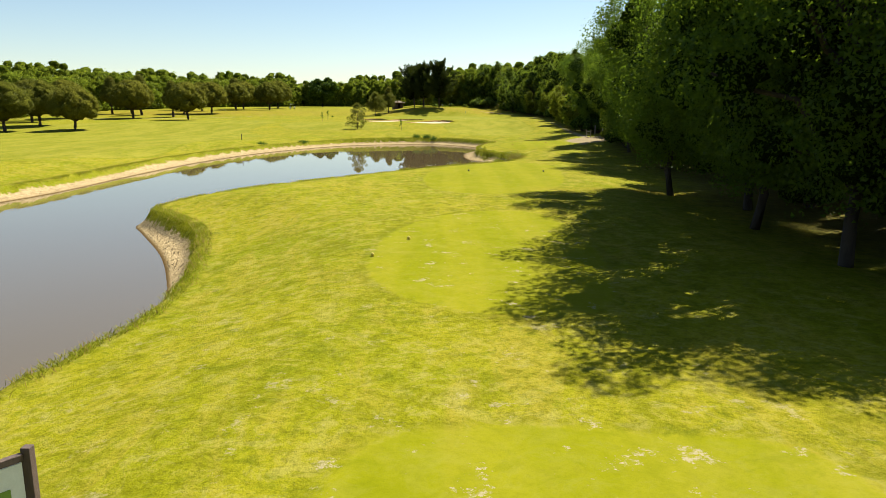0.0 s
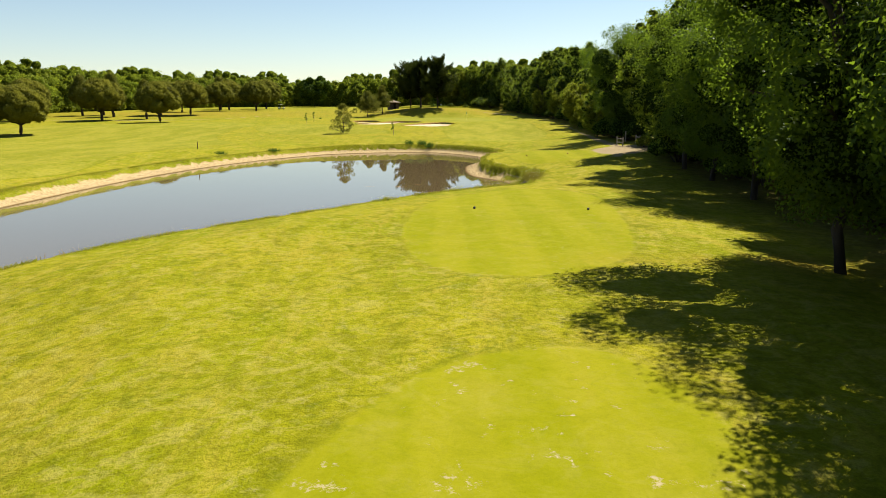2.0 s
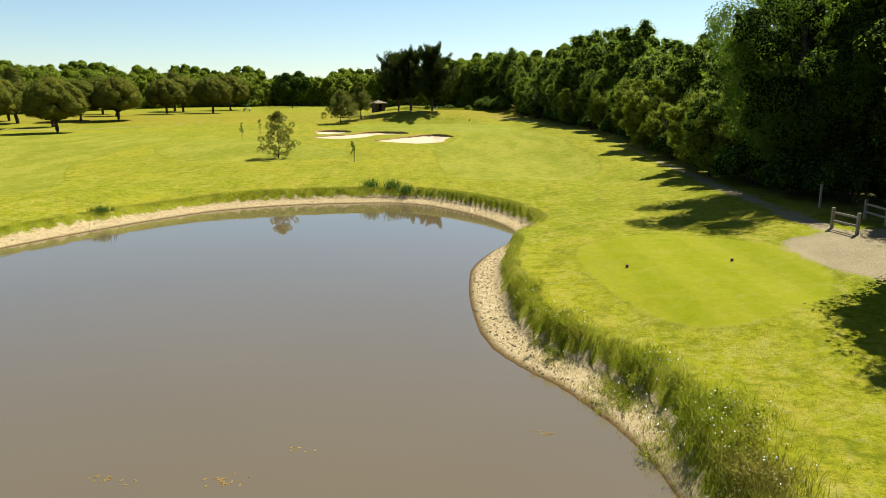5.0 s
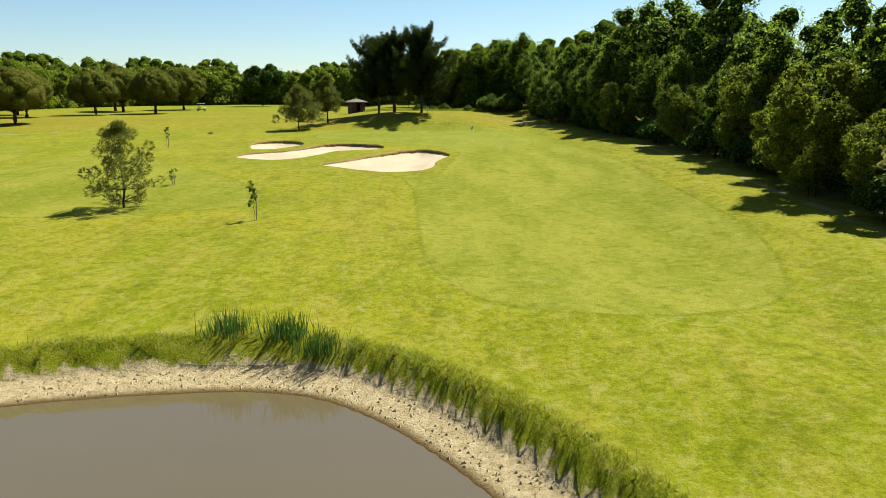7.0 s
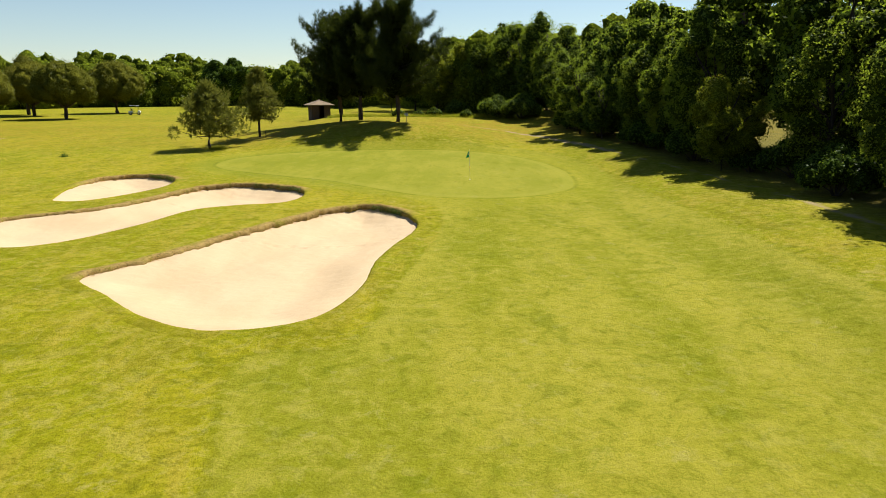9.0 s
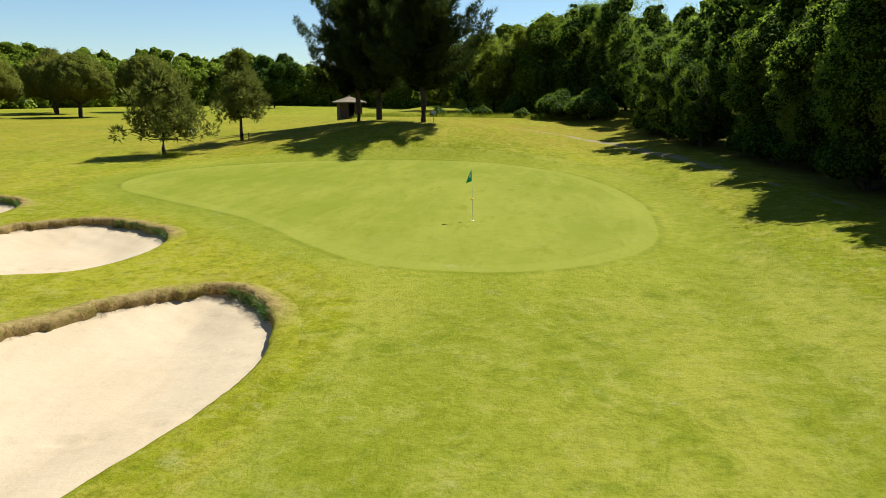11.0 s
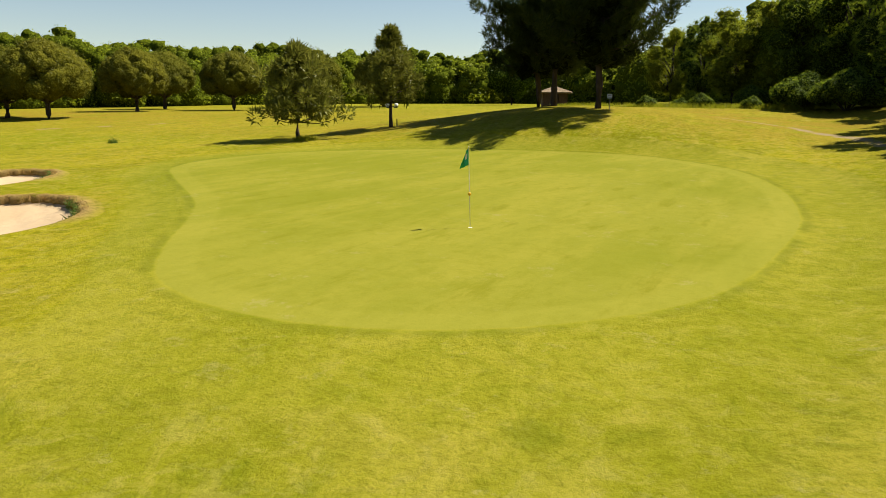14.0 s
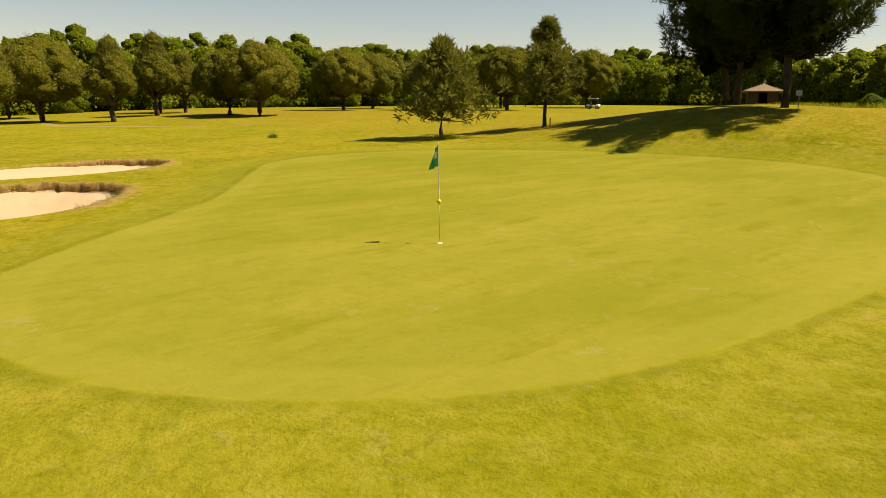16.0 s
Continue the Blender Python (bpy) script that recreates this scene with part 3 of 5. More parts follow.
def land(x, y):
    """Height of the ground before the pond and the bunkers are cut into it."""
    x, y = np.asarray(x, float), np.asarray(y, float)
    z = np.interp(y, [-200, 0, 30, 60, 90, 125, 140, 153, 190, 210, 235, 260, 300, 600], [1.9, 1.8, 1.75, 1.65, 1.7, 1.35, 1.75, 2.5, 2.8, 3.3, 4.1, 4.4, 5.0, 7.0])
    z = z - 0.006 * np.clip(-x - 15, 0, 75) * smooth01(235, 190, y)
    z = z + 0.8 * smooth01(12, 20, x) * smooth01(72, 95, y)
    z = z - 0.3 * smooth01(9, 14, x) * smooth01(75, 60, y) * smooth01(10, 25, y)
    z = z + bump_at(x, y, -3, 219, 14, 10, 2.1)
    z = z + 1.3 * smooth01(222, 237, y) * smooth01(-22, -9, x)
    g = smooth01(4.0, -1.0, edge_distance(GREEN, x, y))
    return z * (1 - g) + g * (2.86 + 0.006 * (y - 178))


def beach_width(x, y):
    w = 0.25 + 1.15 * smooth01(96, 108, y) + 1.15 * smooth01(74, 79, y) * smooth01(100, 96, y)
    w = w + 1.0 * bump_at(x, y, -12.5, 30.5, 5.5, 6.5, 1) + 0.9 * smooth01(-20, -24, x)
    return np.minimum(w, 1.5)


def ground(x, y):
    """Height of the finished ground."""
    x, y = np.asarray(x, float), np.asarray(y, float)
    z = land(x, y)
    d, w = edge_distance(POND, x, y, reach=14.0), beach_width(x, y)
    lip = 0.85 + 0.2 * smooth01(-19, -13, x)
    shore = np.where(d < 0, np.maximum(0.35 * d, -1.0),
                     np.where(d < w, 0.3 * d / np.maximum(w, 0.5), 0.3 * np.minimum(w / 0.5, 1) + (lip - 0.3) * smooth01(0, 0.36, d - w)))
    shore = np.where(d > w + 0.36, lip + (z - lip) * smooth01(0, 6.5, d - w - 0.36), shore)
    return np.where(d < 13, np.minimum(shore, z), z)


def ground_at(x, y):
    return float(ground(np.array([x]), np.array([y]))[0])


def give_attributes(me, x, y):
    pond = edge_distance(POND, x, y)
    tee = np.minimum.reduce([edge_distance(t, x, y) for t in TEES])
    path = np.minimum(edge_distance(PATH, x, y, closed=False) - 0.12 - 0.35 * smooth01(150, 110, y) - 0.3 * smooth01(190, 205, y), edge_distance(LOT, x, y))
    path = np.minimum(path, edge_distance(WEST_PATH, x, y, closed=False) - 0.5)
    fairway = np.minimum.reduce([edge_distance(f, x, y) for f in FAIRWAYS])
    worn = 0.18 + np.maximum(0.8 * smooth01(1.0, -1.0, tee), 0) * smooth01(36, 30, y) + 0.5 * bump_at(x, y, 0, 10, 9, 7, 1)
    worn = worn + 0.9 * bump_at(x, y, -0.6, 120.8, 1.3, 0.9, 1) + 0.7 * bump_at(x, y, -3.5, 119.5, 3, 0.8, 1) + 0.5 * bump_at(x, y, 0, 131, 2.0, 6, 1)
    worn = worn + 1.2 * bump_at(x, y, -0.6, 59.6, 2.4, 1.8, 1)
    dry = 0.75 * bump_at(x, y, 4, 226, 14, 7, 1) + 0.6 * bump_at(x, y, -80, 230, 30, 16, 1) + 0.5 * bump_at(x, y, -16, 212, 6, 5, 1)
    dry = dry + 0.8 * bump_at(x, y, 11, 40, 4.5, 1.2, 1)
    dry = dry + 0.42 * smooth01(200, 216, y) * smooth01(300, 250, y) * smooth01(-0.5, 3.0, fairway) + 0.3 * bump_at(x, y, 13, 219, 9, 7, 1)
    dry = dry + 0.16 * smooth01(118, 135, y) * smooth01(205, 195, y) * smooth01(-0.2, 0.8, fairway) * smooth01(-40, -25, x)
    lips = np.minimum.reduce([edge_distance(b, x, y) for b in BUNKERS])
    dry = dry + 0.12 * smooth01(0.75, 0.1, lips)
    for key, value in (("green", edge_distance(GREEN, x, y)), ("tee", tee), ("path", path), ("fairway", fairway), ("shore", pond), ("beach", pond - beach_width(x, y)),
                       ("wood", wood_edge(y) - x), ("worn", worn), ("dry", np.minimum(dry, 1.0))):
        me.attributes.new(key, "FLOAT", "POINT").data.foreach_set("value", value.astype(np.float32).ravel())


def stretches(*marks):
    """Grid lines: (from, to, spacing) stretches laid end to end."""
    out = []
    for a, b, s in marks:
        out += list(np.linspace(a, b, max(2, round((b - a) / s) + 1))[:-1])
    return np.array(out + [marks[-1][1]])


def build_ground():
    xs = stretches((-3000, -400, 260), (-400, -120, 20), (-120, -36, 2.4), (-36, -20, 0.6), (-20, 14, 0.34), (14, 28, 0.6), (28, 70, 3), (70, 400, 30), (400, 3000, 260))
    ys = stretches((-3000, -300, 270), (-300, -12, 12), (-12, 60, 0.5), (60, 122, 0.36), (122, 150, 0.6), (150, 190, 0.34), (190, 236, 0.6), (236, 330, 3), (330, 600, 18), (600, 3000, 240))
    gx, gy = np.meshgrid(xs, ys)
    x, y = gx.ravel(), gy.ravel()
    z = ground(x, y)
    for b in BUNKERS:
        z = np.where(edge_distance(b, x, y) < 0.10, z - 1.3, z)
    nx, ny = len(xs), len(ys)
    me = bpy.data.meshes.new("ground")
    me.vertices.add(nx * ny)
    me.vertices.foreach_set("co", np.stack([x, y, z], 1).astype(np.float32).ravel())
    i = (np.arange(ny - 1)[:, None] * nx + np.arange(nx - 1)[None]).ravel()
    loops = np.stack([i, i + 1, i + nx + 1, i + nx], 1).astype(np.int32)
    me.loops.add(loops.size)
    me.loops.foreach_set("vertex_index", loops.ravel())
    me.polygons.add(len(i))
    me.polygons.foreach_set("loop_start", np.arange(0, loops.size, 4, dtype=np.int32))
    me.polygons.foreach_set("use_smooth", np.ones(len(i), bool))
    me.update(calc_edges=True)
    give_attributes(me, x, y)
    me.materials.append(TURF)
    return tagged(new("ground", me), "mown golf course turf with tees, green and banks", "ground", kind="structure")


build_ground()

# pond
lo, hi = POND.min(0) - 0.6, POND.max(0) + 0.6
water = new("water", mesh_from("water", [(lo[0], lo[1], 0), (hi[0], lo[1], 0), (hi[0], hi[1], 0), (lo[0], hi[1], 0)], [(0, 1, 2, 3)], WATER))
tagged(water, "still muddy brown pond water", "water", kind="structure")


# ---- bunkers ----
def build_bunker(poly, rng):
    if ((np.roll(poly, -1, 0) - poly)[:, 0] * (np.roll(poly, -1, 0) + poly)[:, 1]).sum() > 0:
        poly = poly[::-1]
    fine = round_off(poly, 4)
    tangent = np.roll(fine, -1, 0) - np.roll(fine, 1, 0)
    tangent /= np.linalg.norm(tangent, axis=1)[:, None]
    out = np.stack([tangent[:, 1], -tangent[:, 0]], 1)
    wob = np.array([noise.noise(Vector((p[0] * 1.7, p[1] * 1.7, 0))) for p in fine])
    wob = wob + 0.8 * np.array([noise.noise(Vector((p[0] * 4.5, p[1] * 4.5, 2.0))) for p in fine])
    mid = fine.mean(0)
    thing_ob = thing("sand_bunker", "pale sand bunker with a ragged dry grass lip", "bunker", pose(mid[0], mid[1], ground_at(*mid)), "bunkers by the green")
    base = np.array([mid[0], mid[1], ground_at(*mid)])
    # how steep each stretch of the rim stands: the far side and its right end are undercut
    steep = smooth01(-0.05, 0.45, out @ np.array([-0.25, 0.97]))
    steep = np.convolve(np.concatenate([steep[-6:], steep, steep[:6]]), np.ones(13) / 13, "valid")
    wob = wob * (0.12 + 0.88 * steep)
    rows = [(0.85, -0.05, 0), (0.5, 0.015, 0.02), (0.2, 0.02, 0.05), (0.06, 0.015, 0.06), (-0.02, -0.03, 0.04), (-0.05, -0.1, 0.0), (0.05, -0.35, -0.25), (0.04, -0.85, -0.5)]
    n, verts = len(fine), []
    for off, dz, rise in rows:
        p = fine + out * (off + 0.16 * wob * (off < 0.3))[..., None] if np.ndim(off) else fine + out * (off + 0.16 * wob[:, None] * (off < 0.3))
        z = ground(p[:, 0], p[:, 1]) + dz + rise * steep * (1 + 0.9 * wob)
        verts.append(np.column_stack([p, z]))
    co = np.concatenate(verts)
    faces = [(k * n + j, k * n + (j + 1) % n, (k + 1) * n + (j + 1) % n, (k + 1) * n + j) for k in range(len(rows) - 1) for j in range(n)]
    me = mesh_from("lip", co - base, faces, TURF, flat=False)
    give_attributes(me, co[:, 0], co[:, 1])
    hay = np.concatenate([np.clip(1.5 * steep - 0.1, 0, 1) * q for q in (0.0, 0.3, 0.9, 1.0, 1.0, 1.0, 1.0, 1.0)])
    me.attributes.new("straw", "FLOAT", "POINT").data.foreach_set("value", hay.astype(np.float32))
    me.materials.append(plain("lip_soil", (0.0806, 0.0589, 0.031), (0.186, 0.136, 0.0682), 9, 0.95, 0.8))
    idx = np.zeros(len(faces), np.int32)
    idx[6 * n:] = 1
    me.polygons.foreach_set("material_index", idx)
    part("lip", me, thing_ob, "dry grass lip over dark soil")
    # sand
    s = 0.14
    xs, ys = np.arange(poly[:, 0].min() - 0.6, poly[:, 0].max() + 0.6, s), np.arange(poly[:, 1].min() - 0.6, poly[:, 1].max() + 0.6, s)
    gx, gy = np.meshgrid(xs, ys)
    d = edge_distance(poly, gx, gy)
    along = (gx - mid[0]) * 0.25 + (gy - mid[1]) * 0.97
    half = np.abs((fine - mid) @ np.array([0.25, 0.97])).max()
    back = smooth01(-0.3 * half, 0.9 * half, along)
    depth = 0.05 + 0.42 * smooth01(0.2, -2.4, d) + 0.22 * back * smooth01(0.5, -0.3, d)
    z = land(gx, gy) - depth + 0.016 * np.sin(gx * 2.3 + 1.7 * np.sin(gy * 1.1)) + 0.006 * rng.normal(size=gx.shape)
    for k in range(16):
        fx, fy = mid[0] - 3.5 + 0.55 * k + rng.uniform(-0.2, 0.2), mid[1] + 2.6 + 0.1 * k + rng.uniform(-0.25, 0.25)
        g = ((gx - fx) ** 2 + (gy - fy) ** 2) / 0.15 ** 2
        z = z - 0.06 * np.exp(-g) + 0.02 * np.exp(-((np.sqrt(g) - 1.7) / 0.5) ** 2)
    z = z + 0.02 * np.sin(gx * 5.1 + gy * 3.0) * np.sin(gy * 4.3 - gx) * smooth01(0.5 * half, half, along)
    vid = np.full(gx.shape, -1)
    ok = d < 0.28
    vid[ok] = np.arange(ok.sum())
    sv = np.column_stack([gx[ok], gy[ok], z[ok]]) - base
    sf = []
    for a in range(gx.shape[0] - 1):
        for c in range(gx.shape[1] - 1):
            q = (vid[a, c], vid[a, c + 1], vid[a + 1, c + 1], vid[a + 1, c])
            if min(q) >= 0:
                sf.append(tuple(int(v) for v in q))
    part("sand", mesh_from("sand", sv, sf, SAND, flat=False), thing_ob, "pale raked sand with a few footprints")
    # hanging dry blades along the rim
    m = int(420 * np.linalg.norm(np.roll(fine, -1, 0) - fine, axis=1).sum())
    k = rng.integers(0, n, m)
    keep = rng.random(m) < np.clip(1.3 * steep[k] - 0.25, 0, 1) * (0.55 + 0.6 * wob[k])
    k = k[keep]
    q = rng.random(len(k))
    root = fine[k] + out[k] * (0.30 * rng.random(len(k)) ** 1.5 - 0.07)[:, None]
    inner = np.clip(0.1 - ((root - fine[k]) * out[k]).sum(1), 0, 0.2) / 0.17
    z = ground(root[:, 0], root[:, 1]) + 0.07 * steep[k] - 0.3 * inner * q
    a = np.column_stack([root, z])
    tip = a + np.column_stack([-out[k] * (0.02 + 0.09 * rng.random(len(k)))[:, None] + rng.normal(size=(len(k), 2)) * 0.05, rng.uniform(-0.16, 0.07, len(k))])
    side = unit(rng, len(k)) * 0.0055
    part("rim_grass", quads("rim_grass", np.stack([a - side, a + side, tip + side * 0.3, tip - side * 0.3], 1) - base, GRASS_DRY), thing_ob, "ragged straw-coloured grass")
    thing_ob.children[-1]["kind"] = "stuff"
    corner = np.flatnonzero((out @ np.array([0.75, 0.66]) > 0.85) & (steep > 0.5))
    if len(corner):
        k = rng.choice(corner, 900)
        a = np.column_stack([fine[k] + out[k] * rng.uniform(-0.12, 0.06, (900, 1)), ground(fine[k][:, 0], fine[k][:, 1]) - rng.uniform(0.0, 0.32, 900)])
        tip = a + np.column_stack([-out[k] * rng.uniform(0.03, 0.16, (900, 1)) + rng.normal(size=(900, 2)) * 0.05, rng.uniform(-0.03, 0.17, 900)])
        side = unit(rng, 900) * 0.009
        part("rim_weed", quads("rim_weed", np.stack([a - side, a + side, tip + side * 0.4, tip - side * 0.4], 1) - base, REED), thing_ob, "green weeds in the undercut")["kind"] = "stuff"
    return thing_ob


for b in BUNKERS:
    build_bunker(b, np.random.default_rng(5))


# ---- trees ----
def broadleaf(seed, h, r, n, leaf, low=0.18, material=None, billows=16, name="deciduous_tree", label="", sides=8, core=0.8, mass=None, rings=3, airy=False):
    """A broad-leaved tree with trunk, limbs and a crown of billows, at the origin."""
    rng = np.random.default_rng(seed)
    ob = thing(name, label, "tree")
    zm, hz = h * (0.5 + low / 2), h * (0.5 - low / 2)
    centres, radii = [], []
    for k in range(billows):
        u = -0.88 + 1.72 * (k + 0.5) / billows
        a = k * 2.4 + rng.normal() * 0.5
        rad = r * (rng.uniform(0.17, 0.44) if airy else rng.uniform(0.27, 0.42)) * (1.0 if u < 0.5 else 0.85)
        rr = max(0.0, r * math.sqrt(max(0.0, 1 - u * u)) * (rng.uniform(0.7, 1.16) if airy else rng.uniform(0.86, 1.08)) - rad)
        centres.append((rr * math.cos(a), rr * math.sin(a), zm + u * (hz - rad * 0.8)))
        radii.append(rad)
    for k in range(billows * 2):
        c, rad = centres[k % billows], radii[k % billows]
        d = unit(rng, 1)[0] + np.array((c[0] / r, c[1] / r, (c[2] - zm) / hz)) * 0.9 + (0, 0, 0.15)
        d /= np.linalg.norm(d)
        centres.append(tuple(np.array(c) + d * rad * rng.uniform(0.6, 0.85)))
        radii.append(rad * rng.uniform(0.34, 0.56))
    tubes = [limb(rng, (0, 0, -0.3), (rng.normal() * 0.3, rng.normal() * 0.3, h * 0.72), h * 0.015, h * 0.006, 0, 7, sides, 0.012)]
    for k in range(0, billows, 2):
        c = centres[k]
        tubes.append(limb(rng, (0, 0, max(h * 0.16, c[2] * 0.55)), c, h * 0.010, h * 0.003, 0.08))
    v, f = join_tubes(tubes)
    part("trunk", mesh_from("trunk", v, f, BARK, flat=False), ob)
    if airy:
        deep = [k for k in range(billows) if centres[k][2] < zm + 0.45 * hz]
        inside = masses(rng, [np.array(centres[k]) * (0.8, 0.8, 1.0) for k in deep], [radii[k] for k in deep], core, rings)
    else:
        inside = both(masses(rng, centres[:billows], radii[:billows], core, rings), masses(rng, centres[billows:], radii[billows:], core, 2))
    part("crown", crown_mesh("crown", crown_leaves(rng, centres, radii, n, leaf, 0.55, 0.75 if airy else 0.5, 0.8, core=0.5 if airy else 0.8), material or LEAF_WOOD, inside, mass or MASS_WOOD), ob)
    return ob


def stone_pine(seed, h, r, n, tall=False):
    """A parasol pine: a dense dome, flat below, on a short forked trunk. A tall one has a looser, pointed crown with upright shoots."""
    rng = np.random.default_rng(seed)
    words = "tall loose-crowned olive green pine beside the fairway" if tall else "dome-crowned olive green stone pine on a short dark trunk"
    ob = thing("stone_pine", words, "tree", group="stone pines on the fairway")
    low, top = h * (0.3 if tall else rng.uniform(0.24, 0.3)), h
    centres, radii = [], []
    count = 40
    for k in range(count):
        u = (k + 0.5) / count
        a = k * 2.39996 + rng.normal() * 0.2
        wide = math.sqrt(1 - (u * 1.25 - 0.33) ** 2) if not tall else (1.0 - 0.75 * u) * min(1.0, 0.7 + 2 * u)
        rad = r * rng.uniform(0.27, 0.38)
        rr = max(0.0, r * wide * rng.uniform(0.95, 1.03) - rad)
        centres.append((rr * math.cos(a), rr * math.sin(a), low + rad * 0.7 + (top - low - 1.6 * rad) * u))
        radii.append(rad)
    tubes = [limb(rng, (0, 0, -0.3), (0.15, 0.1, h * 0.3), h * 0.034, h * 0.026, 0, 5, 8, 0.015)]
    for k in range(7):
        a = k * 0.9
        tubes.append(limb(rng, (0.15, 0.1, h * 0.2), (r * 0.6 * math.cos(a), r * 0.6 * math.sin(a), low + (top - low) * 0.25), h * 0.016, h * 0.007, -0.04, 5, 6))
    v, f = join_tubes(tubes)
    part("trunk", mesh_from("trunk", v, f, PINE_BARK, flat=False), ob)
    zs = np.array((0.3, 0.48, 0.64))
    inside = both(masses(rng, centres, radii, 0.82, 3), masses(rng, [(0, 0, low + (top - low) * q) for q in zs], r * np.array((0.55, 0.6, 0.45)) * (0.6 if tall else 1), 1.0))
    leaves = crown_leaves(rng, centres, radii, n, 0.13, 0.22, 0.25, 0.6)
    shoots = needles_on(rng, centres, np.asarray(radii) * 1.1, n // 3, 0.6 if tall else 0.32, 0.03, 1.2 if tall else 0.6)
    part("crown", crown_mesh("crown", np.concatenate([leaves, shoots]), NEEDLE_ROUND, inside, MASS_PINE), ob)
    return ob


def black_pine(seed, h, r, n, bare):
    """A dense dark pine: thick bare trunk, boughs that sweep up into ragged plumes."""
    rng = np.random.default_rng(seed)
    ob = thing("black_pine", "tall dark pine with a bare lower trunk on the mound", "tree", group="pines behind the green")
    lean = rng.normal(size=2) * 0.02 * h
    tubes = [limb(rng, (0, 0, -0.3), (lean[0], lean[1], h * 0.93), h * 0.023, h * 0.008, 0, 8, 10, 0.005)]
    centres, radii, solid = [], [], []
    boughs = 70
    for k in range(boughs):
        u = (k + rng.random()) / boughs
        z = h * (bare + (0.9 - bare) * u)
        a = k * 2.39996 + rng.normal() * 0.3
        swell = min(1.0, 0.62 + 1.6 * u) * (1.0 - max(0.0, u - 0.25) / 0.75 * 0.72)
        ln = r * swell * rng.uniform(0.3, 1.35)
        out = np.array((math.cos(a), math.sin(a), 0.0))
        side = np.array((-math.sin(a), math.cos(a), 0.0))
        rise = ln * (0.12 + 0.5 * u + rng.uniform(-0.1, 0.25))
        foot = np.array((lean[0] * z / h, lean[1] * z / h, z))
        tip = foot + out * ln + (0, 0, rise)
        tubes.append(limb(rng, foot, foot + (tip - foot) * 0.72, h * 0.0075 * (1.25 - u), h * 0.002, -0.05, 4, 5))
        for s in (0.3, 0.5, 0.7, 0.88):
            for w in (-1, 1):
                c = foot + (tip - foot) * s - (0, 0, 0.05 * ln * math.sin(math.pi * s)) + side * w * ln * 0.17 * (1.1 - s) * rng.uniform(0.4, 1.5) + rng.normal(size=3) * 0.18
                centres.append(c)
                if s < 0.4 and w > 0:
                    solid.append(c)
                radii.append(rng.uniform(0.3, 0.58) * (1.15 - 0.4 * s))
        # upturned plume at the end
        for q in range(4):
            centres.append(tip + out * 0.22 * q + (0, 0, 0.34 * q) + rng.normal(size=3) * 0.06)
            radii.append(0.42 - 0.075 * q)
    for q in range(5):
        centres.append((lean[0] + rng.normal() * 0.3, lean[1] + rng.normal() * 0.3, h * (0.88 + 0.025 * q)))
        radii.append(0.5 - 0.06 * q)
    v, f = join_tubes(tubes)
    part("trunk", mesh_from("trunk", v, f, PINE_BARK, flat=False), ob)
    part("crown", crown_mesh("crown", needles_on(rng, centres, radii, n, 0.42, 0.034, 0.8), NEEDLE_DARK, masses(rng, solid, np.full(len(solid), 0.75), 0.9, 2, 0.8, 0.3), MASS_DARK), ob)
    return ob


def whorl_pine(seed, h, r, n, leaf, bare, material, name, label, tiers=9, per=6, slim=0.6, trunk=0.022):
    """A pine with a straight trunk and tiers of upswept branches that end in tufts."""
    rng = np.random.default_rng(seed)
    ob = thing(name, label, "tree")
    tubes = [limb(rng, (0, 0, -0.3), (rng.normal() * 0.02 * h, rng.normal() * 0.02 * h, h * 0.97), h * trunk, h * 0.004, 0, 8, 8, 0.008)]
    centres, radii = [], []
    for t in range(tiers):
        u = t / (tiers - 1)
        z = h * (bare + (0.95 - bare) * u)
        reach = r * (1 - u) ** slim * rng.uniform(0.85, 1.1) + 0.05 * r
        for k in range(per):
            a = 2 * math.pi * (k + rng.random() * 0.7) / per + t * 0.9
            ln = reach * rng.uniform(0.35, 1.25)
            tip = np.array((ln * math.cos(a), ln * math.sin(a), z + ln * rng.uniform(0.05, 0.4)))
            tubes.append(limb(rng, (0, 0, z), tip, h * 0.006 * (1.3 - u), h * 0.0015, -0.03, 4, 5))
            for s in (0.5, 0.76, 1.0):
                centres.append(np.array((0, 0, z)) * (1 - s) + tip * s + rng.normal(size=3) * 0.06 * r)
                radii.append(r * rng.uniform(0.08, 0.15) * (0.6 + 0.6 * s))
    centres.append((0, 0, h * 0.97))
    radii.append(r * 0.1)
    v, f = join_tubes(tubes)
    part("trunk", mesh_from("trunk", v, f, PINE_BARK, flat=False), ob)
    tips = needles_on(rng, centres, radii, n, 1.9 * leaf, 0.3 * leaf, 0.4)
    part("crown", quads("crown", tips, material), ob)
    return ob


